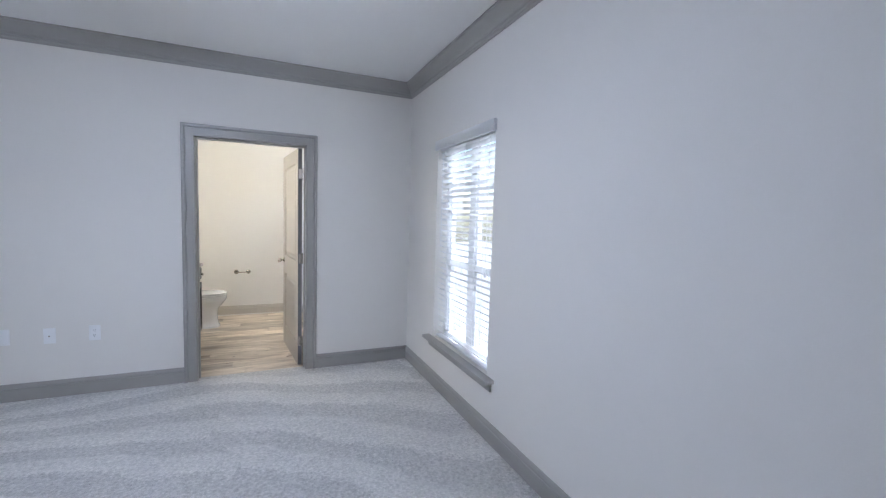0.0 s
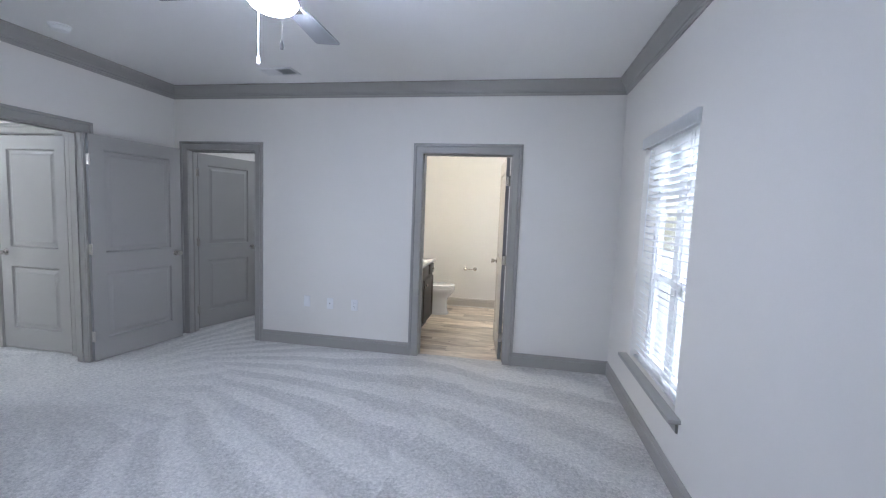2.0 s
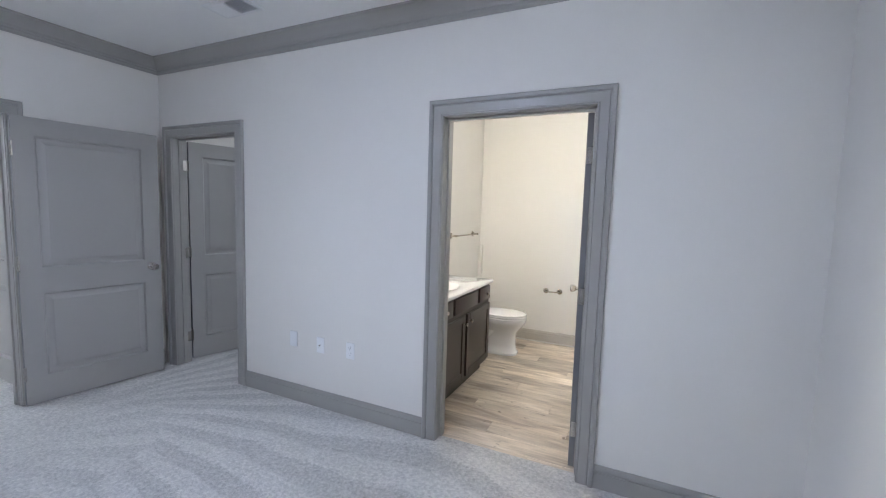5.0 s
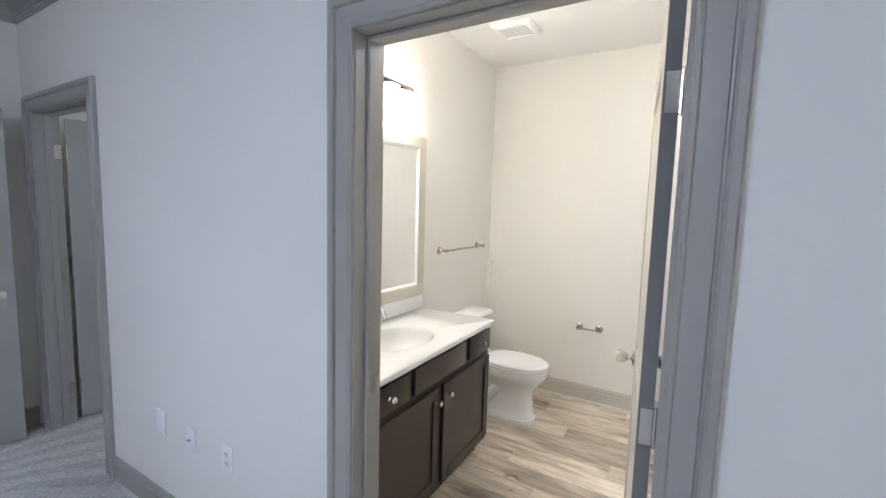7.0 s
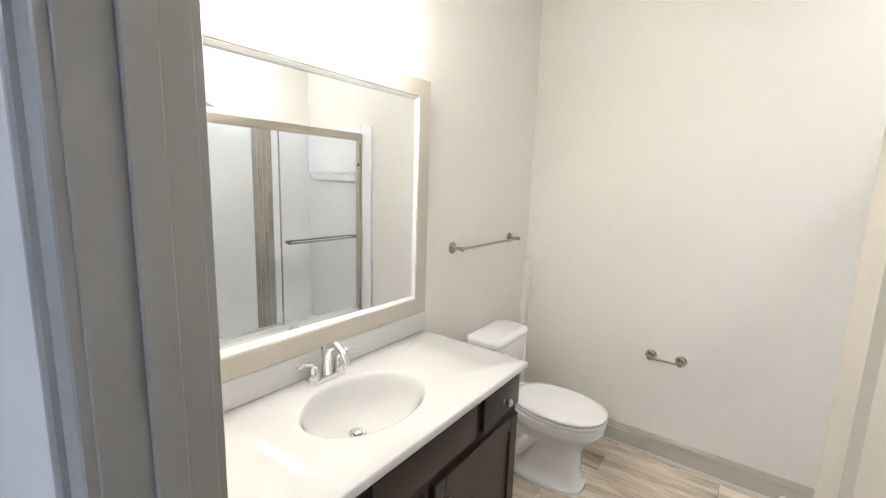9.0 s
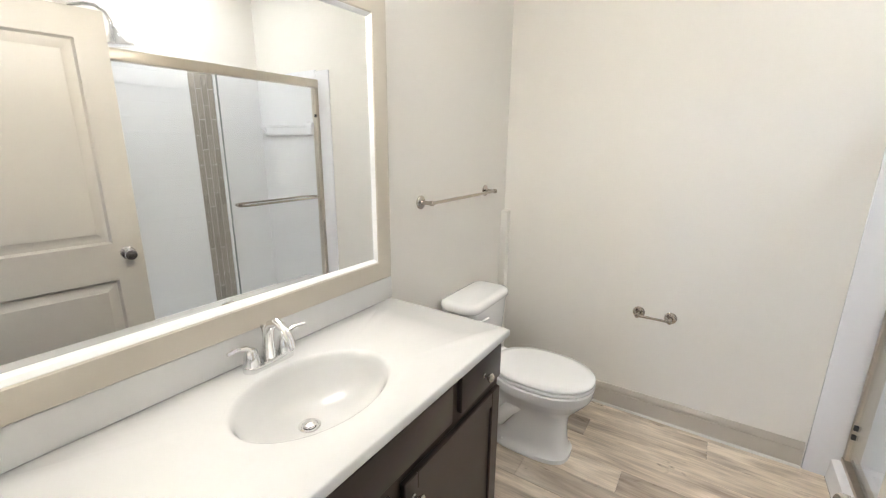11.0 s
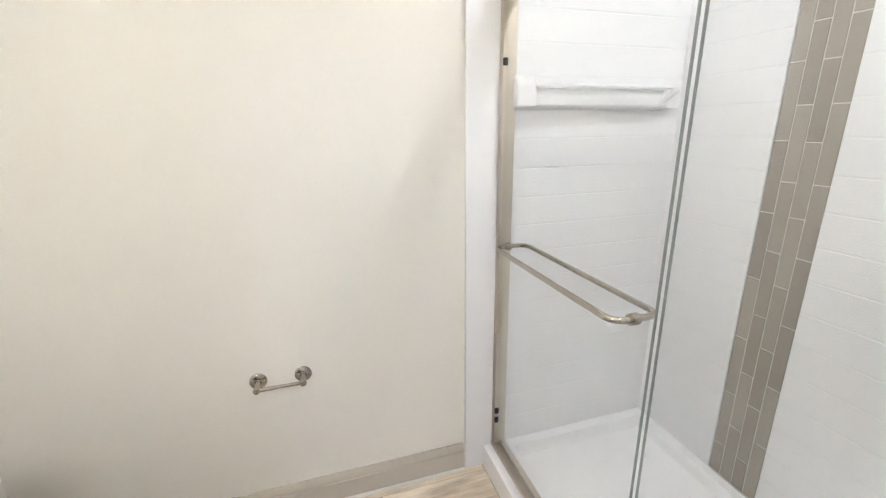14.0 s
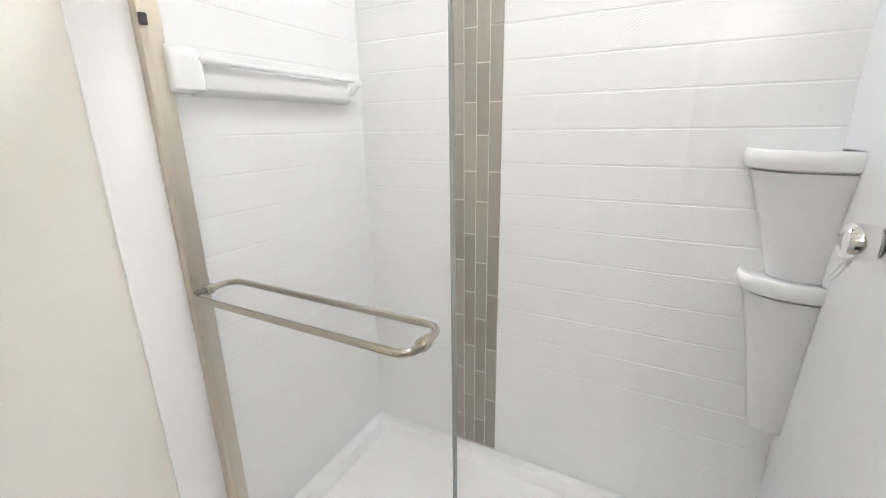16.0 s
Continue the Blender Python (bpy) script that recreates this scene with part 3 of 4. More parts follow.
# flat entrance door at the far end of the hall, shut
d5 = thing("door_5", (-6.0, FARD[0], 0), "dark grey entrance door with deadbolt, shut", "door", kind="structure")
w = FARD[1] - FARD[0]
front = Matrix.Translation((-6.0, FARD[0], 0)) @ rot(-90) @ Matrix.Diagonal((-1, 1, 1, 1))
casing(d5, front, w, DOOR_H)
jambs(d5, front, w, DOOR_H, 0.12, (-0.085, -0.050))
lf = leaf(d5, Matrix.Translation((-6.006, FARD[0] + 0.004, CARPET)) @ rot(90), w - 0.008, DOOR_H - 0.018, hinges=False)
for z in (1.08, 1.22):
    part("deadbolt", lathe(bmesh.new(), [(0.03, 0), (0.03, 0.008), (0.022, 0.016), (0.001, 0.018)], axis((-6.006, FARD[1] - 0.07, z), (1, 0, 0))), HARDWARE, lf, "satin nickel deadbolt")

# ---- bedroom window and blind ----
wy0, wy1, wz0, wz1 = WIN
win = thing("window_1", (EAST, 3.475, wz0), "white framed sash window behind blinds, bright daylight", "window", kind="structure")
fx0, fx1 = 1.68, 1.735
for nm, a in (("window_frame", (wy0, wy0 + 0.045, wz0, wz1)), ("window_frame", (wy1 - 0.045, wy1, wz0, wz1)),
              ("window_frame", (wy0 + 0.045, wy1 - 0.045, wz0, wz0 + 0.05)), ("window_frame", (wy0 + 0.045, wy1 - 0.045, wz1 - 0.05, wz1)),
              ("mullion", (3.44, 3.51, wz0 + 0.05, wz1 - 0.05))):
    part(nm, boxed(fx0, fx1, *a, bevel=0.003, seg=1), WHITE, win)
for y0, y1 in ((wy0 + 0.045, 3.44), (3.51, wy1 - 0.045)):
    part("meeting_rail", boxed(fx0 + 0.008, fx1 - 0.006, y0, y1, 1.05, 1.10, bevel=0.003, seg=1), WHITE, win)
    part("muntin", boxed(fx0 + 0.014, fx1 - 0.012, y0, y1, 1.665, 1.69, bevel=0.002, seg=1), WHITE, win)
    for a, b in ((y0, y0 + 0.035), (y1 - 0.035, y1)):
        part("sash_stile", boxed(fx0 + 0.010, fx1 - 0.008, a, b, wz0 + 0.05, wz1 - 0.05, bevel=0.002, seg=1), WHITE, win)
    for z0, z1 in ((wz0 + 0.05, 1.05), (1.10, 1.665), (1.69, wz1 - 0.05)):
        p = part("pane", boxed(fx0 + 0.024, fx0 + 0.028, y0 + 0.035, y1 - 0.035, z0, z1), PANE, win)
        p.visible_shadow = False
part("window_sill", boxed(1.515, 1.70, 2.915, 4.035, wz0 - 0.028, wz0 - 0.002, bevel=0.006), TRIM, win, "grey painted window stool")
APR = [(0, 0), (0.010, 0), (0.016, 0.012), (0.016, 0.045), (0.022, 0.052), (0.022, 0.062), (0, 0.062)]
part("apron", sweep(bmesh.new(), APR, lambda u, v, e: Vector((EAST - u, e, wz0 - 0.09 + v)), 2.945, 4.005), TRIM, win, "grey painted sill apron")

blind = thing("window_blind", (1.63, 3.475, wz1), "white faux-wood slatted blind, lowered, slats half open", "blind")
part("valance", boxed(1.556, 1.572, wy0 - 0.012, wy1 + 0.012, 1.985, 2.062, bevel=0.004), SLAT, blind)
for y in (wy0 - 0.012, wy1):
    part("valance_return", boxed(1.572, 1.5795, y, y + 0.012, 1.985, 2.062, bevel=0.002, seg=1), SLAT, blind)
part("head_rail", boxed(1.60, 1.655, wy0 + 0.006, wy1 - 0.006, 1.985, 2.03, bevel=0.002, seg=1), SLAT, blind)
part("bottom_rail", boxed(1.602, 1.652, wy0 + 0.010, wy1 - 0.010, 0.438, 0.456, bevel=0.004), SLAT, blind)


def slat_mesh(tilt):
    rings = []
    for y in (wy0 + 0.010 - 3.475, wy1 - 0.010 - 3.475):
        prof = [(-0.025, 0), (-0.012, 0.0022), (0, 0.003), (0.012, 0.0022), (0.025, 0), (0.012, -0.0008), (0, 0), (-0.012, -0.0008)]
        rings.append([Matrix.Rotation(radians(tilt), 3, "Y") @ Vector((x, y, z)) for x, z in prof])
    return finish("slat", loft(bmesh.new(), rings), SLAT, 60)


SLATS = [slat_mesh(a) for a in (20, 24, 34)]
count = 34
for i in range(count):
    z = 0.482 + i * (1.958 - 0.482) / (count - 1)
    s = new("slat", SLATS[2 if i < 13 else (i % 2)])
    s.parent = blind
    s.location = (-0.003 + random.uniform(-0.001, 0.001), 0, z - wz1)
for y in (3.16, 3.475, 3.79):
    part("ladder_cord", tube(bmesh.new(), [(1.600, y, 0.45), (1.600, y, 1.99)], 0.0012, 6), SLAT, blind)
    part("ladder_cord", tube(bmesh.new(), [(1.653, y, 0.45), (1.653, y, 1.99)], 0.0012, 6), SLAT, blind)
part("pull_cord", tube(bmesh.new(), [(1.594, 3.10, 1.98), (1.592, 3.10, 1.5), (1.592, 3.102, 1.10)], 0.0018, 6), SLAT, blind)
part("cord_tassel", lathe(bmesh.new(), [(0.002, 0.05), (0.006, 0.04), (0.011, 0.005), (0.010, 0), (0.001, -0.001)], axis((1.592, 3.102, 1.055), (0, 0, 1)), 12), SLAT, blind)
part("tilt_wand", tube(bmesh.new(), [(1.594, 3.86, 1.98), (1.592, 3.86, 1.2)], 0.004, 8), SLAT, blind)

solo("backdrop", boxed(60.0, 60.2, -60, 70, -12, 60), HAZE, "bright overcast distance outside the window", "backdrop", "structure")
solo("ground", boxed(1.9, 59.9, -60, 70, -3.2, -3.0), WHITE, "pale concrete ground outside", "ground", "structure")

# ---- ceiling fan ----
fan = thing("ceiling_fan", (-0.42, 2.354, BED_TOP), "grey-bladed ceiling fan with lit frosted bowl light", "ceiling fan")
fc = Vector((-0.42, 2.354, 0))


def up(z):
    return Matrix.Translation((fc.x, fc.y, z))


part("canopy", lathe(bmesh.new(), [(0.07, 0), (0.068, -0.012), (0.050, -0.04), (0.020, -0.05), (0.001, -0.05)], up(BED_TOP - 0.001), 28), NICKEL, fan)
part("downrod", tube(bmesh.new(), [(fc.x, fc.y, BED_TOP - 0.05), (fc.x, fc.y, 2.55)], 0.012, 12), NICKEL, fan)
part("motor_housing", lathe(bmesh.new(), [(0.02, 0.13), (0.06, 0.125), (0.105, 0.10), (0.12, 0.06), (0.118, 0.025), (0.09, 0.0), (0.07, -0.012), (0.07, -0.04), (0.001, -0.04)],
                            up(2.425), 32), NICKEL, fan)
part("light_ring", lathe(bmesh.new(), [(0.07, 0.0), (0.088, -0.004), (0.092, -0.014), (0.088, -0.0205), (0.001, -0.0205)], up(2.386), 36), NICKEL, fan)
part("bowl_shade", lathe(bmesh.new(), [(0.101, 0.0), (0.105, -0.005), (0.103, -0.013), (0.093, -0.028), (0.075, -0.040), (0.050, -0.049), (0.024, -0.053), (0.001, -0.054)], up(2.365), 36), BOWL, fan, "lit frosted glass bowl")
for k in range(4):
    m = up(2.414) @ rot(94 + 90 * k)
    bm = bmesh.new()
    box(bm, 0.09, 0.20, -0.018, 0.018, -0.004, 0.004, bevel=0.002, m=m, seg=1)
    box(bm, 0.17, 0.235, -0.032, 0.032, -0.003, 0.001, bevel=0.001, m=m, seg=1)
    part("blade_iron", bm, NICKEL, fan)
    pts = [(0.18, -0.050), (0.30, -0.068), (0.585, -0.085), (0.599, -0.082), (0.606, -0.071), (0.611, 0.048), (0.608, 0.058), (0.598, 0.062), (0.30, 0.056), (0.18, 0.046)]
    tilt = m @ Matrix.Rotation(radians(4), 4, "X")
    part("blade", loft(bmesh.new(), [[tilt @ Vector((x, y, z)) for x, y in pts] for z in (0.0, 0.007)]), BLADE, fan)
for (dx, dy), zb, mat_, bead in (((-0.103, 0.047), 2.112, WHITE, "cream pull-chain bead"), ((0.104, -0.102), 2.114, BLADE, "grey pull-chain bead")):
    ch = part("pull_chain", tube(bmesh.new(), [(fc.x + dx, fc.y + dy, 2.38), (fc.x + dx, fc.y + dy, zb + 0.04)], 0.0008, 6), WHITE, fan)
    part("chain_bead", lathe(bmesh.new(), [(0.002, 0.040), (0.005, 0.033), (0.0075, 0.018), (0.0075, 0.005), (0.006, 0.001), (0.001, 0)], axis((fc.x + dx, fc.y + dy, zb), (0, 0, 1)), 12), mat_, ch, bead)

# ---- bedroom small fixtures ----


def ceiling_vent(x0, x1, y0, y1, z, n, label, split):
    v = thing("ceiling_vent", ((x0 + x1) / 2, (y0 + y1) / 2, z), label, "air vent")
    part("backing", boxed(x0 + 0.02, x1 - 0.02, y0 + 0.02, y1 - 0.02, z - 0.0025, z - 0.0005), VENTBACK, v)
    for a in ((x0, x1, y0, y0 + 0.025), (x0, x1, y1 - 0.025, y1), (x0, x0 + 0.025, y0 + 0.025, y1 - 0.025), (x1 - 0.025, x1, y0 + 0.025, y1 - 0.025)):
        part("frame", boxed(*a, z - 0.010, z - 0.0005, bevel=0.003, seg=1), WHITE, v)
    for i in range(n):
        x = x0 + 0.03 + (x1 - x0 - 0.06) * (i + 0.5) / n
        lean = -38 if x < (x0 + x1) / 2 else 38
        lean = lean if split else 30
        m = Matrix.Translation((x, (y0 + y1) / 2, z - 0.0085)) @ Matrix.Rotation(radians(lean), 4, "Y")
        part("slat", boxed(-0.0095, 0.0095, y0 - (y0 + y1) / 2 + 0.026, y1 - (y0 + y1) / 2 - 0.026, -0.0006, 0.0006, m=m), WHITE, v)
    part("divider", boxed((x0 + x1) / 2 - 0.003, (x0 + x1) / 2 + 0.003, y0 + 0.025, y1 - 0.025, z - 0.016, z - 0.003), WHITE, v)
    return v


ceiling_vent(-1.695, -1.365, 4.120, 4.310, BED_TOP, 16, "white louvred air vent in the bedroom ceiling", True)

ex = thing("exhaust_fan", (-0.472, 6.428, TOP), "white square exhaust fan grille in the bathroom ceiling", "exhaust fan")
part("grille_frame", loft(bmesh.new(), [[(-0.472 + a * sx, 6.428 + b * sy, z) for sx, sy in ((1, 1), (-1, 1), (-1, -1), (1, -1))] for a, b, z in
                                        ((0.136, 0.126, TOP - 0.0005), (0.136, 0.126, TOP - 0.006), (0.120, 0.110, TOP - 0.020), (0.094, 0.084, TOP - 0.024), (0.088, 0.078, TOP - 0.014))], cap1=True), PLASTIC, ex, sharp=20)
for sx in (-1, 1):
    for k in range(7):
        xx = -0.472 + sx * (0.010 + 0.0108 * (k + 0.5))
        part("slat", boxed(xx - 0.0036, xx + 0.0036, 6.352, 6.504, TOP - 0.0195, TOP - 0.0142), PLASTIC, ex)
part("divider", boxed(-0.480, -0.464, 6.350, 6.506, TOP - 0.0235, TOP - 0.0142, bevel=0.002, seg=1), PLASTIC, ex)

sd = thing("smoke_detector", (-2.62, 3.19, BED_TOP), "round white smoke detector on the ceiling", "smoke detector")
part("base", lathe(bmesh.new(), [(0.068, -0.0005), (0.068, -0.010), (0.060, -0.012), (0.001, -0.012)], Matrix.Translation((-2.62, 3.19, BED_TOP)), 28), PLASTIC, sd)
part("cover", lathe(bmesh.new(), [(0.058, -0.012), (0.060, -0.022), (0.052, -0.036), (0.030, -0.042), (0.001, -0.043)], Matrix.Translation((-2.62, 3.19, BED_TOP)), 28), PLASTIC, sd)


def plate(x, z, kind_, label, category):
    """A wall plate on the door wall, facing the bedroom."""
    p = thing("wall_plate", (x, D, z), label, category, "plates on the bedroom wall")
    part("cover", boxed(x - 0.036, x + 0.036, D - 0.006, D - 0.0005, z - 0.058, z + 0.058, bevel=0.003), PLASTIC, p)
    f = D - 0.0062
    if kind_ == "outlet":
        for dz in (0.020, -0.020):
            s = part("socket", lathe(bmesh.new(), [(0.017, 0), (0.017, 0.0015), (0.001, 0.0016)], axis((x, f, z + dz), (0, -1, 0)), 20), PLASTIC, p)
            for dx in (-0.006, 0.006):
                part("slot", boxed(x + dx - 0.001, x + dx + 0.001, f - 0.0024, f - 0.0012, z + dz - 0.001, z + dz + 0.008), DARK, s)
            part("slot", lathe(bmesh.new(), [(0.0024, 0), (0.0001, 0.0006)], axis((x, f - 0.0016, z + dz - 0.008), (0, -1, 0)), 8), DARK, s)
    elif kind_ == "jack":
        part("jack", boxed(x - 0.009, x + 0.009, f - 0.003, f + 0.0004, z - 0.009, z + 0.009, bevel=0.002, seg=1), PLASTIC, p)
        part("connector", lathe(bmesh.new(), [(0.005, 0), (0.005, 0.008), (0.001, 0.008)], axis((x, f - 0.003, z), (0, -1, 0)), 12), NICKEL, p)
    for dz in (0.0,) if kind_ == "outlet" else (0.042, -0.042):
        part("screw", lathe(bmesh.new(), [(0.003, 0), (0.0024, 0.0008), (0.0001, 0.001)], axis((x, f, z + dz), (0, -1, 0)), 8), PLASTIC, p)


plate(-1.462, 0.487, "blank", "blank white wall plate above the baseboard", "wall plate")
plate(-1.203, 0.479, "jack", "white cable jack plate above the baseboard", "cable jack")
plate(-0.935, 0.482, "outlet", "white duplex power outlet above the baseboard", "outlet")

# hall fixtures
ch = thing("door_chime", (-6.0, 4.72, 2.2), "small white chime box high on the hall wall", "chime")
part("cover", boxed(-5.9995, -5.955, 4.66, 4.78, 2.13, 2.26, bevel=0.008), PLASTIC, ch)


for y in (4.475, 4.70):
    sw = thing("light_switch", (-6.0, y, 1.06), "white toggle light switch on the hall wall", "light switch", "switches on the hall wall")
    part("cover", boxed(-5.9995, -5.994, y - 0.036, y + 0.036, 1.002, 1.118, bevel=0.002, seg=1), PLASTIC, sw)
    part("toggle", boxed(-5.994, -5.982, y - 0.005, y + 0.005, 1.052, 1.074, bevel=0.002, seg=1), PLASTIC, sw)


def flush_light(x, y, label, lens):
    f = thing("ceiling_light", (x, y, TOP), label, "ceiling light")
    m = Matrix.Translation((x, y, TOP))
    part("rim", lathe(bmesh.new(), [(0.15, -0.0005), (0.155, -0.02), (0.148, -0.028), (0.001, -0.028)], m, 32), NICKEL, f)
    part("lens", lathe(bmesh.new(), [(0.143, -0.029), (0.135, -0.055), (0.10, -0.078), (0.05, -0.09), (0.001, -0.093)], m, 32), lens, f)


flush_light(-5.2, 2.25, "lit round flush ceiling light in the hall", LENS)
flush_light(-1.9, 6.1, "lit round flush ceiling light in the closet", LENS_DIM)

# ---- bathroom: vanity ----
VF = -0.392      # cabinet face
van = thing("vanity_cabinet", (-0.64, 5.385, 0), "dark espresso wood bathroom vanity with two doors", "vanity cabinet")
vy0, vy1 = 4.785, 5.985
bm = bmesh.new()
box(bm, -0.885, VF - 0.019, vy0, vy0 + 0.016, 0.10, 0.832)
box(bm, -0.885, VF - 0.019, vy1 - 0.016, vy1, 0.10, 0.832)
box(bm, -0.885, -0.875, vy0 + 0.016, vy1 - 0.016, 0.10, 0.832)
box(bm, -0.875, VF - 0.019, vy0 + 0.016, vy1 - 0.016, 0.10, 0.118)
part("body", bm, ESPRESSO, van)
part("face_frame", boxed(VF - 0.0188, VF, vy0, vy1, 0.10, 0.832, bevel=0.001, seg=1), ESPRESSO, van)
part("toe_kick", boxed(-0.87, VF - 0.065, vy0, vy1 - 0.004, 0.0, 0.10), ESPRESSO, van)
part("side_foot", boxed(-0.87, VF - 0.062, vy1 - 0.02, vy1, 0.0, 0.10), ESPRESSO, van)
VK = [(0.008, 0), (0.008, 0.003), (0.005, 0.006), (0.005, 0.013), (0.010, 0.018), (0.0155, 0.024), (0.0155, 0.028), (0.011, 0.033), (0.001, 0.035)]


def front_slab(name, y0, y1, z0, z1, knob_at=None):
    p = part(name, boxed(VF + 0.0005, VF + 0.019, y0, y1, z0, z1, bevel=0.004), ESPRESSO, van)
    if knob_at:
        part("knob", lathe(bmesh.new(), VK, axis((VF + 0.019, *knob_at), (1, 0, 0)), 18), HARDWARE, p, "satin nickel mushroom knob")


front_slab("drawer_front", 4.815, 5.135, 0.690, 0.812, (4.985, 0.752))
front_slab("false_front", 5.175, 5.655, 0.690, 0.812)
front_slab("drawer_front", 5.705, 5.970, 0.690, 0.812, (5.842, 0.752))


def shaker(y0, y1, z0, z1, knob_at):
    bm = bmesh.new()
    x0, x1, s = VF + 0.0005, VF + 0.019, 0.055
    box(bm, x0, x1, y0, y0 + s, z0, z1, bevel=0.0025, seg=1)
    box(bm, x0, x1, y1 - s, y1, z0, z1, bevel=0.0025, seg=1)
    box(bm, x0, x1, y0 + s, y1 - s, z0, z0 + s, bevel=0.0025, seg=1)
    box(bm, x0, x1, y0 + s, y1 - s, z1 - s, z1, bevel=0.0025, seg=1)
    d = part("door", bm, ESPRESSO, van)
    part("panel", boxed(x0, x0 + 0.009, y0 + s, y1 - s, z0 + s, z1 - s), ESPRESSO, d)
    part("knob", lathe(bmesh.new(), VK, axis((x1, *knob_at), (1, 0, 0)), 18), HARDWARE, d, "satin nickel mushroom knob")


shaker(4.825, 5.388, 0.130, 0.650, (5.358, 0.585))
shaker(5.432, 5.970, 0.130, 0.650, (5.464, 0.592))

top = thing("vanity_countertop", (-0.64, 5.385, 0.834), "white cultured marble vanity top with integral oval basin", "countertop")
cx, cy = -0.625, 5.385
X0, X1, Y0, Y1 = -0.9035, -0.358, 4.775, 5.998
angs = sorted([2 * math.pi * i / 72 for i in range(72)] + [math.atan2(y - cy, x - cx) % (2 * math.pi) for x in (X0, X1) for y in (Y0, Y1)])


def rect_at(a, z, g=0.0):
    c, s = math.cos(a), math.sin(a)
    k = min(((X1 - g if c > 0 else X0 + g) - cx) / c if abs(c) > 1e-9 else 1e9, ((Y1 - g if s > 0 else Y0 + g) - cy) / s if abs(s) > 1e-9 else 1e9)
    return (cx + k * c, cy + k * s, z)


def oval_at(a, k, z, dx=0.0):
    c, s = math.cos(a), math.sin(a)
    r = 1 / math.sqrt((c / 0.163) ** 2 + (s / 0.222) ** 2)
    return (cx + dx + k * r * c, cy + k * r * s, z)


rings = [[rect_at(a, 0.834) for a in angs], [rect_at(a, 0.855) for a in angs], [rect_at(a, 0.860, 0.005) for a in angs]]
for k, z, dx in ((1.03, 0.860, 0), (1.0, 0.8585, 0), (0.965, 0.850, 0), (0.93, 0.835, -0.002), (0.87, 0.805, -0.006), (0.76, 0.770, -0.012), (0.60, 0.745, -0.02), (0.38, 0.732, -0.03), (0.10, 0.728, -0.038)):
    rings.append([oval_at(a, k, z, dx) for a in angs])
part("basin_top", loft(bmesh.new(), rings, cap0=False), CULTURED, top, sharp=50)
part("backsplash", boxed(X0, -0.884, Y0, Y1, 0.8605, 0.953, bevel=0.004), CULTURED, top)
part("sidesplash", boxed(-0.8835, -0.40, Y0, Y0 + 0.018, 0.8605, 0.953, bevel=0.004), CULTURED, top)
dr = part("drain", lathe(bmesh.new(), [(0.030, 0.0), (0.030, 0.003), (0.024, 0.004), (0.021, 0.001), (0.001, 0.001)], Matrix.Translation((cx - 0.038, cy, 0.7285)), 24), CHROME, top, "chrome drain ring")
part("stopper", lathe(bmesh.new(), [(0.017, 0.0), (0.018, 0.006), (0.012, 0.010), (0.001, 0.011)], Matrix.Translation((cx - 0.038, cy, 0.731)), 20), CHROME, dr)

fau = thing("faucet", (-0.835, 5.395, 0.86), "polished chrome two-handle centerset bathroom faucet", "faucet")
fx, fy = -0.835, 5.395
bm = bmesh.new()
prof = []
for z, g in ((0.861, 0.0), (0.876, 0.0), (0.880, 0.004)):
    ring = []
    for i in range(32):
        a = 2 * math.pi * i / 32
        sy = 0.052 if math.sin(a) >= 0 else -0.052
        ring.append((fx + (0.026 - g) * math.cos(a), fy + sy + (0.026 - g) * math.sin(a), z))
    prof.append(ring)
part("base_plate", loft(bm, prof), CHROME, fau)
sp = [(fx, fy, 0.876), (fx + 0.002, fy, 0.92), (fx + 0.008, fy, 0.955), (fx + 0.025, fy, 0.985), (fx + 0.055, fy, 0.997), (fx + 0.085, fy, 0.985), (fx + 0.103, fy, 0.958), (fx + 0.108, fy, 0.940)]
part("spout", tube(bmesh.new(), sp, [0.021, 0.017, 0.0145, 0.0135, 0.013, 0.0125, 0.012, 0.012], 16), CHROME, fau)
part("lift_rod", tube(bmesh.new(), [(fx - 0.019, fy, 0.876), (fx - 0.021, fy, 0.962), (fx - 0.021, fy, 0.964), (fx - 0.021, fy, 0.972)], [0.002, 0.002, 0.005, 0.005], 8), CHROME, fau)
for s in (-1, 1):
    hb = part("handle", lathe(bmesh.new(), [(0.024, 0), (0.0225, 0.012), (0.018, 0.034), (0.016, 0.042), (0.010, 0.048), (0.001, 0.049)], Matrix.Translation((fx, fy + s * 0.052, 0.878)), 20), CHROME, fau)
    part("lever", tube(bmesh.new(), [(fx, fy + s * 0.052, 0.918), (fx + 0.002, fy + s * 0.068, 0.934), (fx + 0.006, fy + s * 0.095, 0.942), (fx + 0.010, fy + s * 0.122, 0.940)], [0.009, 0.007, 0.0055, 0.005], 10), CHROME, hb)

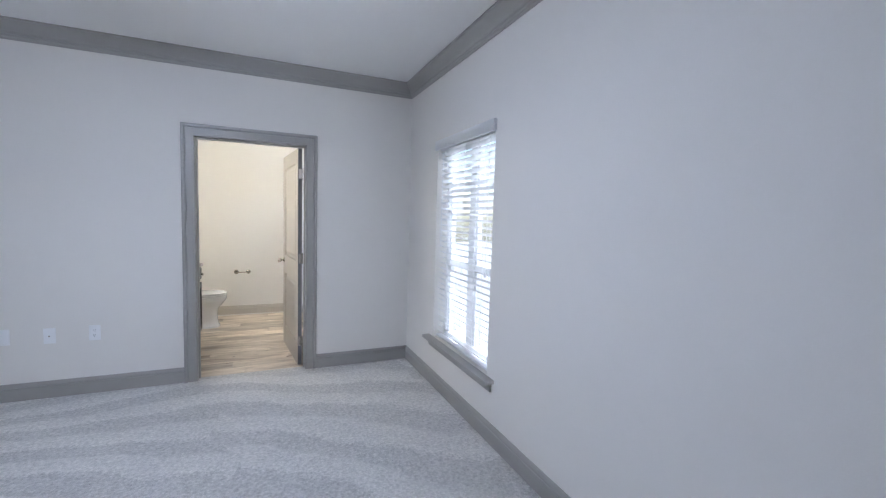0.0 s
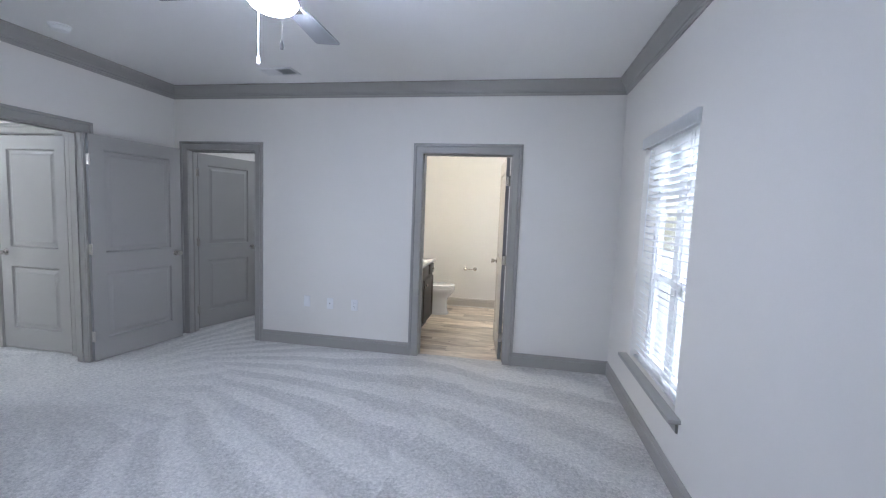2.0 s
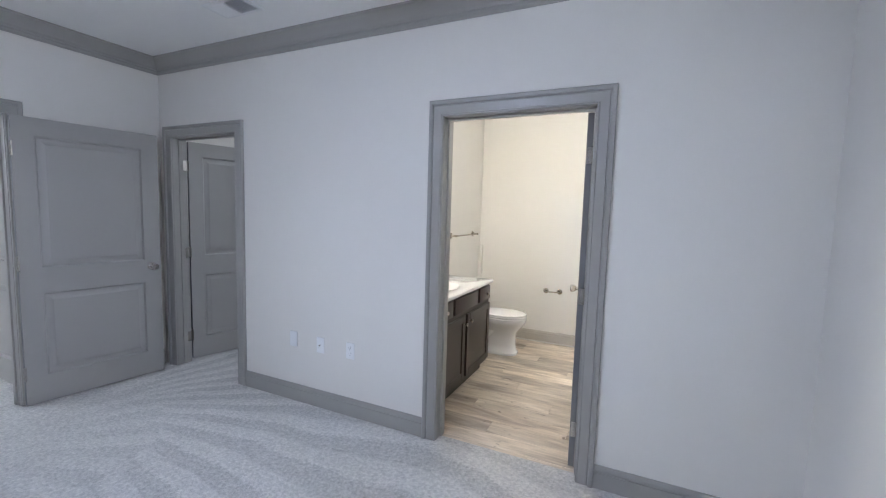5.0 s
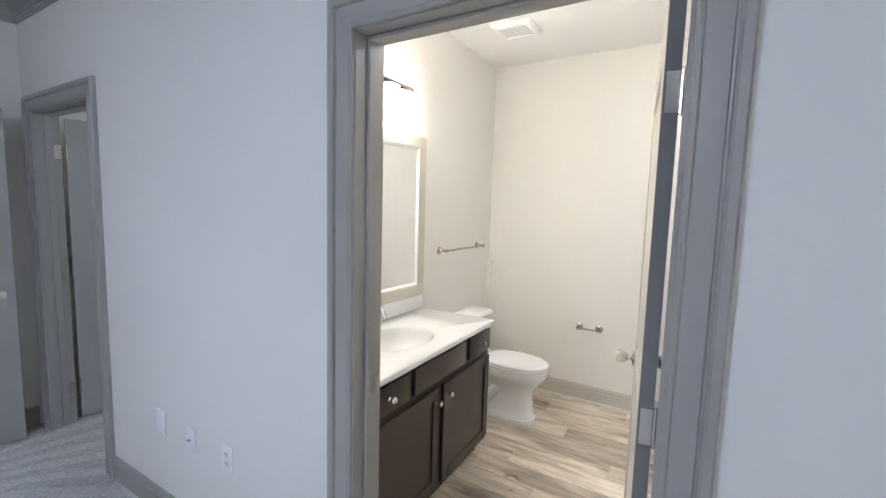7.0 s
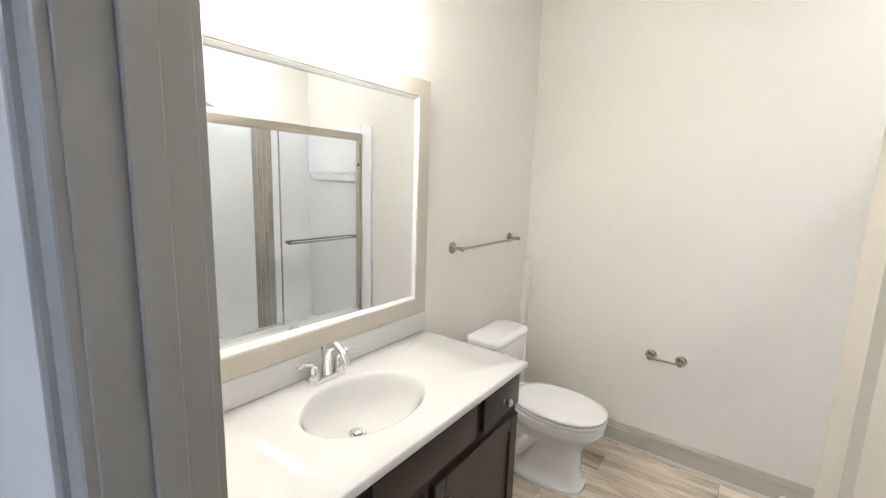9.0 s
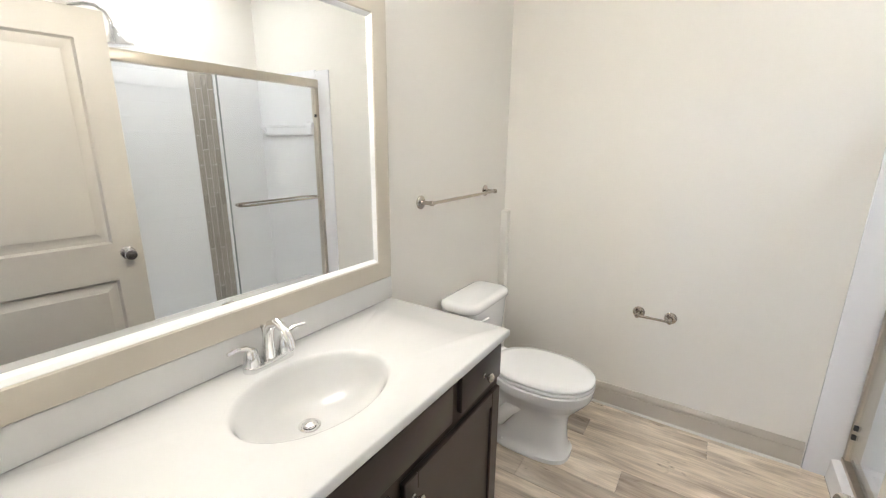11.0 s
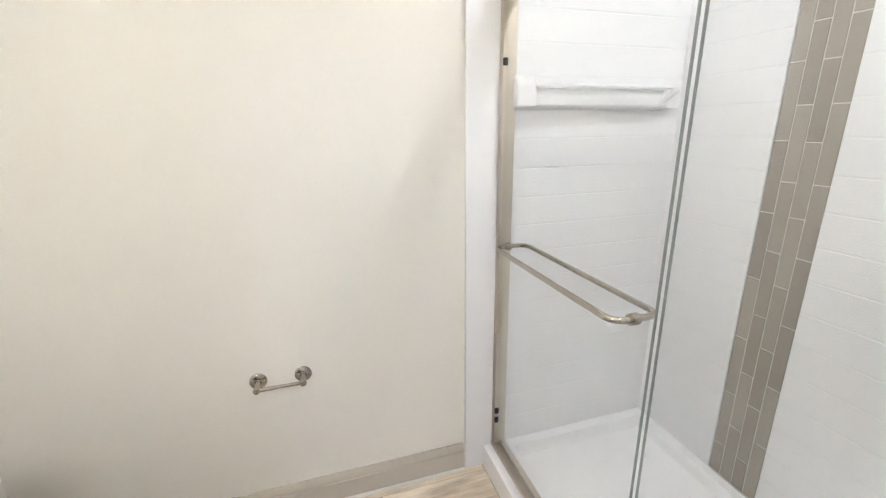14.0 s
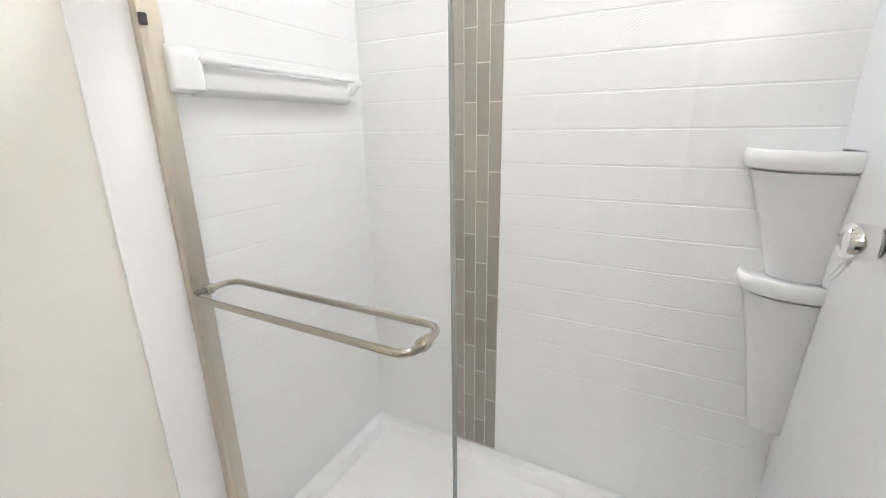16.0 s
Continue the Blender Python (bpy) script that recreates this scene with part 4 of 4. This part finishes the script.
# framed mirror
mir = thing("wall_mirror", (BX0, 5.385, 0.96), "large wall mirror in a wide beige painted frame", "mirror")
my0, my1, mz0, mz1, mw = 4.785, 5.985, 0.957, 1.968, 0.082
MF = [(0, 0), (0, 0.027), (0.003, 0.030), (0.070, 0.030), (0.074, 0.0275), (0.074, 0)]
# inner bevel of the frame; its white stands for glare from the vanity light
LIP = [(0.0742, 0), (0.0742, 0.0265), (0.076, 0.0265), (0.086, 0.0195), (0.087, 0.0180), (0.087, 0)]
for name, p, q in (("frame_rail", (my0, mz0, 1, 1), (my1, mz0, -1, 1)), ("frame_stile", (my1, mz0, -1, 1), (my1, mz1, -1, -1)),
                   ("frame_rail", (my1, mz1, -1, -1), (my0, mz1, 1, -1)), ("frame_stile", (my0, mz1, 1, -1), (my0, mz0, 1, 1))):
    ends = [(y, z, sy, sz) for y, z, sy, sz in (p, q)]
    fr = part(name, loft(bmesh.new(), [[Vector((BX0 + 0.001 + v, y + sy * u, z + sz * u)) for u, v in MF] for y, z, sy, sz in ends]), FRAMEP, mir, sharp=20)
    part("inner_lip", loft(bmesh.new(), [[Vector((BX0 + 0.001 + v, y + sy * u, z + sz * u)) for u, v in LIP] for y, z, sy, sz in ends]), WHITE, fr, "bevelled inner lip, whitened as the vanity light burns it out", sharp=20)
part("glass", boxed(-0.0022, 0.0022, -0.52, 0.52, mz0 + 0.078, mz1 - 0.078, m=Matrix.Translation((BX0 + 0.0085, 5.385, 0)) @ rot(-0.75)), MIRROR, mir, "silvered mirror glass")

# vanity light
vl = thing("vanity_light", (BX0, 5.385, 2.17), "nickel vanity light bar with four lit frosted shades", "wall light")
part("wall_plate", boxed(BX0 + 0.0005, BX0 + 0.022, 5.30, 5.47, 2.13, 2.25, bevel=0.006), NICKEL, vl)
part("bar", boxed(-0.812, -0.782, 5.075, 5.70, 2.178, 2.196, bevel=0.004), NICKEL, vl)
for y in (5.345, 5.425):
    part("arm", tube(bmesh.new(), [(BX0 + 0.02, y, 2.187), (-0.80, y, 2.187)], 0.007, 10), NICKEL, vl)
for y in (5.152, 5.307, 5.462, 5.617):
    hd = part("lamp_holder", lathe(bmesh.new(), [(0.020, 0.0), (0.030, -0.006), (0.030, -0.018), (0.001, -0.018)], Matrix.Translation((-0.797, y, 2.178)), 18), NICKEL, vl)
    part("shade", lathe(bmesh.new(), [(0.030, 0.0), (0.046, -0.003), (0.049, -0.012), (0.0595, -0.126), (0.0575, -0.131), (0.050, -0.133), (0.001, -0.1335)], Matrix.Translation((-0.797, y, 2.160)), 28), SHADE, hd, "lit frosted glass shade")

# towel bar and paper holder
tb = thing("towel_bar", (BX0, 6.525, 1.225), "brushed nickel towel bar on the bathroom wall", "towel bar")
ROSE = [(0.030, 0.0005), (0.030, 0.005), (0.025, 0.009), (0.012, 0.011), (0.009, 0.016), (0.0085, 0.052), (0.012, 0.056), (0.012, 0.068), (0.009, 0.072), (0.001, 0.073)]
for y in (6.224, 6.825):
    part("post", lathe(bmesh.new(), ROSE, axis((BX0, y, 1.225), (1, 0, 0)), 22), NICKEL, tb)
part("bar", tube(bmesh.new(), [(BX0 + 0.062, 6.212, 1.225), (BX0 + 0.062, 6.837, 1.225)], 0.0075, 14), NICKEL, tb)
ph = thing("paper_holder", (-0.01, BY1, 0.605), "empty brushed nickel toilet paper holder", "paper holder")
for x in (-0.088, 0.064):
    part("post", lathe(bmesh.new(), ROSE, axis((x, BY1, 0.607), (0, -1, 0)), 22), NICKEL, ph)
part("roller", tube(bmesh.new(), [(-0.094, BY1 - 0.062, 0.607), (-0.03, BY1 - 0.062, 0.607), (-0.028, BY1 - 0.062, 0.607), (0.070, BY1 - 0.062, 0.607)], [0.0075, 0.0075, 0.0065, 0.0065], 14), NICKEL, ph)

# boxed pipe chase in the corner behind the toilet
chs = solo("pipe_chase", boxed(BX0 + 0.0005, BX0 + 0.042, BY1 - 0.05, BY1 - 0.0005, 0.134, 1.085, bevel=0.003, seg=1), WALL, "narrow painted pipe chase in the wall corner", "pipe chase", "structure")

# ---- toilet ----
ty = 6.545
toi = thing("toilet", (-0.5, ty, 0), "white porcelain two-piece toilet with closed lid", "toilet")


def egg(cx_, rx_back, rx_front, ry, z, n=40, p=2.2):
    ring = []
    for i in range(n):
        a = 2 * math.pi * i / n
        c, s = math.cos(a), math.sin(a)
        rx = rx_front if c > 0 else rx_back
        ring.append((cx_ + rx * math.copysign(abs(c) ** (2 / p), c), ty + ry * math.copysign(abs(s) ** (2 / p), s), z))
    return ring


part("bowl", loft(bmesh.new(), [egg(-0.45, 0.20, 0.205, 0.118, 0.0005, p=3), egg(-0.45, 0.20, 0.205, 0.118, 0.022, p=3), egg(-0.45, 0.20, 0.190, 0.104, 0.034, p=2.8),
                                egg(-0.46, 0.20, 0.190, 0.098, 0.10, p=2.6), egg(-0.46, 0.20, 0.188, 0.098, 0.18, p=2.4), egg(-0.455, 0.21, 0.195, 0.104, 0.235), egg(-0.43, 0.22, 0.215, 0.135, 0.285),
                                egg(-0.42, 0.24, 0.240, 0.168, 0.330), egg(-0.42, 0.25, 0.252, 0.181, 0.352), egg(-0.42, 0.25, 0.254, 0.183, 0.386), egg(-0.42, 0.24, 0.246, 0.175, 0.393)]), PORCELAIN, toi, sharp=50)
part("rear_pedestal", boxed(-0.87, -0.60, ty - 0.115, ty + 0.115, 0.16, 0.372, bevel=0.035, seg=4), PORCELAIN, toi)
bm = bmesh.new()
for s in (-1, 1):
    tube(bm, [(-0.47, ty + s * 0.075, 0.255), (-0.53, ty + s * 0.088, 0.215), (-0.58, ty + s * 0.094, 0.150), (-0.64, ty + s * 0.090, 0.115), (-0.70, ty + s * 0.080, 0.160), (-0.74, ty + s * 0.07, 0.24)],
         [0.030, 0.036, 0.040, 0.042, 0.042, 0.040], 14)
part("trapway", bm, PORCELAIN, toi, sharp=60)
part("rear_foot", boxed(-0.76, -0.60, ty - 0.10, ty + 0.10, 0.0005, 0.17, bevel=0.02, seg=3), PORCELAIN, toi)
for s in (-1, 1):
    part("bolt_cap", lathe(bmesh.new(), [(0.014, 0), (0.013, 0.010), (0.007, 0.016), (0.001, 0.017)], Matrix.Translation((-0.565, ty + s * 0.092, 0.020)), 14), PORCELAIN, toi)
part("seat", loft(bmesh.new(), [egg(-0.42, 0.235, 0.250, 0.178, 0.394), egg(-0.42, 0.24, 0.255, 0.183, 0.399), egg(-0.42, 0.24, 0.255, 0.183, 0.408), egg(-0.42, 0.235, 0.25, 0.178, 0.412)]), PORCELAIN, toi, "white plastic seat", sharp=60)
part("lid", loft(bmesh.new(), [egg(-0.42, 0.235, 0.247, 0.175, 0.4135), egg(-0.42, 0.24, 0.254, 0.182, 0.418), egg(-0.42, 0.24, 0.254, 0.182, 0.426), egg(-0.42, 0.235, 0.248, 0.176, 0.432), egg(-0.42, 0.20, 0.21, 0.145, 0.4355)]), PORCELAIN, toi, "closed white lid", sharp=60)
for s in (-1, 1):
    part("lid_hinge", boxed(-0.672, -0.640, ty + s * 0.075 - 0.025, ty + s * 0.075 + 0.025, 0.390, 0.428, bevel=0.008), PORCELAIN, toi)


def rbox(x0, x1, y0, y1, z, r, n=6):
    out = []
    for cx_, cy_, a in ((x1 - r, y1 - r, 0), (x0 + r, y1 - r, 90), (x0 + r, y0 + r, 180), (x1 - r, y0 + r, 270)):
        out += [(cx_ + r * math.cos(radians(a + 90 * i / n)), cy_ + r * math.sin(radians(a + 90 * i / n)), z) for i in range(n + 1)]
    return out


part("tank", loft(bmesh.new(), [rbox(-0.868, -0.722, ty - 0.168, ty + 0.168, 0.374, 0.04), rbox(-0.880, -0.708, ty - 0.182, ty + 0.182, 0.42, 0.045), rbox(-0.888, -0.694, ty - 0.198, ty + 0.198, 0.690, 0.045)]), PORCELAIN, toi, sharp=60)
part("tank_lid", loft(bmesh.new(), [rbox(-0.892, -0.688, ty - 0.204, ty + 0.204, 0.6905, 0.065), rbox(-0.897, -0.680, ty - 0.212, ty + 0.212, 0.698, 0.07), rbox(-0.897, -0.680, ty - 0.212, ty + 0.212, 0.720, 0.07),
                                    rbox(-0.890, -0.689, ty - 0.204, ty + 0.204, 0.731, 0.062), rbox(-0.870, -0.712, ty - 0.180, ty + 0.180, 0.736, 0.035)]), PORCELAIN, toi, sharp=60)
lv = part("flush_lever", lathe(bmesh.new(), [(0.013, 0), (0.012, 0.008), (0.001, 0.012)], axis((-0.699, ty - 0.135, 0.645), (1, 0, 0)), 14), PORCELAIN, toi)
part("lever_arm", tube(bmesh.new(), [(-0.688, ty - 0.135, 0.645), (-0.684, ty - 0.10, 0.643), (-0.686, ty - 0.055, 0.637)], [0.006, 0.006, 0.008], 10), PORCELAIN, lv)

# ---- shower ----
rl = thing("recessed_light", (1.2, 6.33, TOP), "lit round recessed light in the shower ceiling", "ceiling light")
part("trim_ring", lathe(bmesh.new(), [(0.095, -0.0005), (0.095, -0.004), (0.082, -0.009), (0.078, -0.006), (0.001, -0.006)], Matrix.Translation((1.2, 6.33, TOP)), 32), WHITE, rl)
part("lens", lathe(bmesh.new(), [(0.076, -0.0065), (0.074, -0.010), (0.04, -0.013), (0.001, -0.014)], Matrix.Translation((1.2, 6.33, TOP)), 32), CAN, rl, "lit frosted lens")
SX = 0.84            # glass line
SY0, SY1 = 5.575, 7.08
sh = thing("shower_surround", (1.2, 6.33, 0), "white moulded shower base and wall surround", "shower")
bm = bmesh.new()
# base: outer skirt, curb, floor sloping to the drain


def pan(x0, x1, y0, y1, z):
    return [(x1, y1, z), (x0, y1, z), (x0, y0, z), (x1, y0, z)]


loft(bm, [pan(0.775, 1.612, SY0, SY1, 0.0005), pan(0.780, 1.612, SY0, SY1, 0.098), pan(0.790, 1.612, SY0, SY1, 0.105), pan(0.895, 1.612, SY0, SY1, 0.107), pan(0.905, 1.575, SY0 + 0.045, SY1 - 0.045, 0.105),
          pan(0.925, 1.555, SY0 + 0.07, SY1 - 0.07, 0.062), pan(1.15, 1.25, 6.28, 6.38, 0.050)])
part("shower_base", bm, SURROUND, sh, "white acrylic shower base with raised curb", sharp=40)
part("shower_drain", lathe(bmesh.new(), [(0.045, 0), (0.045, 0.003), (0.04, 0.004), (0.001, 0.004)], Matrix.Translation((1.2, 6.33, 0.050)), 24), CHROME, sh, "chrome shower drain")
SUR_TOP = 2.02


def grooved(x0, y0, x1, y1, nx, ny, z0, z1, first, step=0.1083, t=0.016, deep=0.0010):
    """A moulded wall panel with shallow horizontal grooves; (nx, ny) points into the shower."""
    bm = bmesh.new()
    prof, z = [(0, z0), (t, z0)], first
    while z < z1 - 0.05:
        if z > z0 + 0.03:
            prof += [(t, z - 0.004), (t - deep, z - 0.0012), (t - deep, z + 0.0012), (t, z + 0.004)]
        z += step
    prof += [(t, z1 - 0.006), (t - 0.004, z1), (0, z1)]
    return loft(bm, [[(x + nx * u, y + ny * u, zz) for u, zz in prof] for x, y in ((x0, y0), (x1, y1))])


G0 = 0.880 - 7 * 0.1083
part("side_panel", grooved(BX1 - 0.001, SY0, BX1 - 0.001, 6.49, -1, 0, 0.1065, SUR_TOP, G0), SURROUND, sh, sharp=5)
part("side_panel", grooved(BX1 - 0.001, 6.682, BX1 - 0.001, SY1, -1, 0, 0.1065, SUR_TOP, G0), SURROUND, sh, sharp=5)
part("end_panel", grooved(0.84, BY1 - 0.0005, 1.613, BY1 - 0.0005, 0, -1, 0.107, SUR_TOP, G0, deep=0.0008), SURROUND, sh, sharp=5)
part("end_panel", grooved(0.868, 5.5605, 1.613, 5.5605, 0, 1, 0.107, SUR_TOP, 9.0, t=0.0395), SURROUND, sh, sharp=5)
part("front_flange", boxed(0.692, 0.839, BY1 - 0.014, BY1 - 0.0005, 0.0005, SUR_TOP - 0.01, bevel=0.004), SURROUND, sh)
part("front_flange", boxed(0.701, 0.839, 5.5605, 5.574, 0.0005, SUR_TOP - 0.01, bevel=0.004), SURROUND, sh)
part("strip_backing", boxed(BX1 - 0.012, BX1 - 0.001, 6.491, 6.681, 0.1065, SUR_TOP), GROUT, sh, "pale grout behind the tile strip")


def tile_mesh(h):
    bm = bmesh.new()
    w = 0.0222
    loft(bm, [[(0, -w, -h), (0, w, -h), (0, w, h), (0, -w, h)], [(-0.0012, -w, -h), (-0.0012, w, -h), (-0.0012, w, h), (-0.0012, -w, h)],
              [(-0.0022, -w + 0.0012, -h + 0.0012), (-0.0022, w - 0.0012, -h + 0.0012), (-0.0022, w - 0.0012, h - 0.0012), (-0.0022, -w + 0.0012, h - 0.0012)]])
    return finish("tile", bm, TILE, 30)


# corner shelf unit at the valve end
for z, r, foot, slim in ((1.343, 0.203, 1.035, 0.108), (1.012, 0.168, 0.560, 0.075)):
    def quarter(rad, zz, n=14):
        pts = [(1.6135, 5.600, zz)]
        for i in range(n + 1):
            a = radians(90 * i / n)
            rr = rad * (1 + 0.10 * math.sin(2 * a) ** 2)
            pts.append((1.6135 - 0.76 * rr * math.sin(a), 5.600 + rr * math.cos(a), zz))
        return pts
    sf = part("corner_shelf", loft(bmesh.new(), [quarter(r - 0.03, z - 0.026), quarter(r - 0.006, z - 0.018), quarter(r, z - 0.004), quarter(r, z + 0.018), quarter(r - 0.005, z + 0.026),
                                                 quarter(r - 0.014, z + 0.027), quarter(r - 0.02, z + 0.020)]), SURROUND, sh, "white moulded corner shelf", sharp=40)
    part("shelf_column", loft(bmesh.new(), [quarter(slim, foot), quarter((slim + r - 0.02) / 2, (foot + z) / 2), quarter(r - 0.018, z - 0.0265)]), SURROUND, sf, sharp=40)
# moulded ledge with towel rail on the far end wall
ly = BY1 - 0.017
LEDGE = [(0, 1.520), (0.018, 1.526), (0.036, 1.534), (0.040, 1.540), (0.037, 1.588), (0.034, 1.593), (0.020, 1.604), (0, 1.612)]
lg = part("ledge", loft(bmesh.new(), [[(x, ly - u, z) for u, z in LEDGE] for x in (0.925, 1.515)]), SURROUND, sh, "white moulded towel ledge", sharp=40)
part("ledge_rail", tube(bmesh.new(), [(0.925, ly - 0.047, 1.602), (1.530, ly - 0.047, 1.602)], 0.0075, 10), SURROUND, lg)
part("ledge_block", loft(bmesh.new(), [rbox(0.856, 0.936, ly - k, ly, z, 0.012) for k, z in ((0.030, 1.526), (0.050, 1.533), (0.054, 1.560), (0.052, 1.600), (0.044, 1.622), (0.024, 1.634), (0.0245, 1.650))]), SURROUND, lg, sharp=50)
part("ledge_bracket", loft(bmesh.new(), [[(a, ly - u, z0), (b, ly - u, z0), (b + 0.045, ly - u, 1.592), (b + 0.045, ly - u, 1.606), (a + 0.035, ly - u, 1.606)] for u, a, b, z0 in ((0, 1.455, 1.500, 1.530), (0.040, 1.470, 1.505, 1.545), (0.054, 1.490, 1.510, 1.575))]), SURROUND, lg, sharp=40)

sd_ = thing("shower_door", (SX, 6.33, 0.107), "framed sliding glass shower door, shut", "shower door")


def bar_(name, x0, x1, y0, y1, z0, z1, b=0.003):
    part(name, boxed(x0, x1, y0, y1, z0, z1, bevel=b), CHAMP, sd_)


bar_("header", SX - 0.032, SX + 0.032, SY0, SY1, 1.885, 1.945, 0.006)
bar_("sill_track", SX - 0.030, SX + 0.030, SY0 + 0.001, SY1 - 0.001, 0.1075, 0.128)
bar_("track_fin", SX - 0.002, SX + 0.002, SY0 + 0.002, SY1 - 0.002, 0.1285, 0.145, 0.001)
bar_("wall_jamb", SX - 0.026, SX + 0.026, SY1 - 0.028, SY1, 0.1285, 1.8845)
bar_("wall_jamb", SX - 0.026, SX + 0.026, SY0, SY0 + 0.028, 0.1285, 1.8845)
for nm, x, y0, y1 in (("outer_panel", SX - 0.013, 6.294, SY1 - 0.030), ("inner_panel", SX + 0.013, SY0 + 0.030, 6.302)):
    g = part(nm, boxed(x - 0.003, x + 0.003, y0, y1, 0.150, 1.884, bevel=0.0008, seg=1), GLASS, sd_, "clear tempered glass panel")
    ye = y0 if nm == "outer_panel" else y1
    part("polished_edge", boxed(x - 0.0034, x + 0.0034, ye - 0.0010, ye + 0.0010, 0.152, 1.883), EDGE, g)
for z in (1.675, 0.300, 0.255):
    part("bumper", boxed(SX - 0.0275, SX - 0.012, SY1 - 0.0405, SY1 - 0.0285, z - 0.012, z + 0.012, bevel=0.002, seg=1), RUBBER, sd_, "dark rubber bumper")
# towel rail loop through the glass
zb, ya, yb = 1.041, 6.355, 7.0
for side, gx in ((-1, SX - 0.0165), (1, SX - 0.0095)):
    o = 0.05 if side < 0 else 0.07
    xo = gx + side * o
    r = 0.035
    pts = [(gx, ya, zb), (gx + side * (o - r), ya, zb)] + [tuple(p) for p in arc((gx + side * (o - r), ya + r, zb), r, 0, 90, (0, -1, 0), (side, 0, 0), 7)[1:]]
    pts += [tuple(p) for p in arc((gx + side * (o - r), yb - r, zb), r, 0, 90, (side, 0, 0), (0, 1, 0), 7)] + [(gx, yb, zb)]
    part("towel_rail", tube(bmesh.new(), pts, 0.0082, 12), NICKEL, sd_, "brushed nickel towel rail")
for y in (ya, yb):
    part("rail_washer", lathe(bmesh.new(), [(0.014, 0), (0.014, 0.022), (0.001, 0.022)], axis((SX - 0.024, y, zb), (1, 0, 0)), 16), NICKEL, sd_)

# valve and shower head on the plumbing wall
PY = 5.600
vx, vz = 1.17, 1.232
vv = thing("shower_valve", (vx, PY, vz), "polished chrome single-lever shower valve", "shower valve")
part("escutcheon", lathe(bmesh.new(), [(0.088, 0.0), (0.086, 0.008), (0.070, 0.014), (0.030, 0.018), (0.028, 0.045), (0.001, 0.046)], axis((vx, PY, vz), (0, 1, 0)), 32), CHROME, vv)
hd = part("handle", lathe(bmesh.new(), [(0.024, 0.046), (0.031, 0.052), (0.033, 0.060), (0.033, 0.086), (0.029, 0.094), (0.020, 0.097), (0.017, 0.093), (0.001, 0.092)], axis((vx, PY, vz), (0, 1, 0)), 28), CHROME, vv)
part("lever", tube(bmesh.new(), [(vx, PY + 0.068, vz), (vx + 0.012, PY + 0.072, vz - 0.030), (vx + 0.030, PY + 0.078, vz - 0.060), (vx + 0.046, PY + 0.082, vz - 0.082)], [0.013, 0.011, 0.009, 0.007], 12), CHROME, hd)
hx, hz = 1.19, 2.145
hh = thing("overhead_shower", (hx, 5.56, hz), "chrome rain shower head on a bent arm", "shower head")
part("flange", lathe(bmesh.new(), [(0.032, 0), (0.030, 0.006), (0.012, 0.012), (0.001, 0.012)], axis((hx, 5.5605, hz), (0, 1, 0)), 22), CHROME, hh)
part("arm", tube(bmesh.new(), [(hx, 5.565, hz), (hx, 5.68, hz + 0.045), (hx, 5.78, hz + 0.075), (hx, 5.83, hz + 0.078), (hx, 5.87, hz + 0.055), (hx, 5.893, hz + 0.01), (hx, 5.898, hz - 0.02)], 0.0105, 12), CHROME, hh)
part("nozzle_head", lathe(bmesh.new(), [(0.012, 0.006), (0.019, -0.004), (0.017, -0.014), (0.022, -0.024), (0.030, -0.042), (0.047, -0.064), (0.072, -0.084), (0.089, -0.096), (0.091, -0.105), (0.084, -0.109), (0.001, -0.109)],
                          axis((hx, 5.899, hz - 0.018), (0, -0.12, 1)), 30), CHROME, hh)

# ---- pieces: glass tiles of the strip, floor planks ----
FULL, pitch, TH = {}, 0.0474, 0.2345
for c in range(4):
    y = 6.682 - 0.0005 - pitch * (c + 0.5)
    off = (0.128, 0.012, 0.125, 0.0)[c]
    z = 0.1085
    first = True
    while z < SUR_TOP - 0.012:
        nxt = min(z + (off if first and off > 0.02 else TH), SUR_TOP)
        first = False
        h = round((nxt - z - 0.0036) / 2, 4)
        if h not in FULL:
            FULL[h] = tile_mesh(h)
        t_ = new("tile", FULL[h])
        t_.parent = sh
        t_.location = Vector((BX1 - 0.012, y, (z + nxt) / 2)) - BASE[sh]
        z = nxt

PW, PL = 0.152, 1.22


def plank_mesh(lx, ly):
    bm = bmesh.new()
    a, b, e = lx / 2 - 0.0006, ly / 2 - 0.0006, 0.0016
    loft(bm, [[(-a, -b, -0.006), (a, -b, -0.006), (a, b, -0.006), (-a, b, -0.006)], [(-a, -b, -0.0012), (a, -b, -0.0012), (a, b, -0.0012), (-a, b, -0.0012)],
              [(-a + e, -b + e, 0), (a - e, -b + e, 0), (a - e, b - e, 0), (-a + e, b - e, 0)]])
    return finish("plank", bm, PLANK, 30)


cache = {}
row, y = 0, 4.7155
while y < BY1 - 0.002:
    y1 = min(y + (D2 - 4.7155 if row == 0 else PW), BY1)
    lim0, lim1 = (BATH[0], BATH[1]) if row == 0 else (BX0, 0.775 if y > 5.56 else 0.70)
    x = BX0 - (0.0, 0.74, 0.33, 1.05, 0.55)[row % 5]
    while x < lim1:
        a, b = max(x, lim0), min(x + PL, lim1)
        if b - a > 0.012:
            key = (round(b - a, 3), round(y1 - y, 3))
            if key not in cache:
                cache[key] = plank_mesh(*key)
            pk = new("plank", cache[key])
            pk.parent = bath_floor
            pk.location = ((a + b) / 2, (y + y1) / 2, 0)
        x += PL
    y = y1
    row += 1
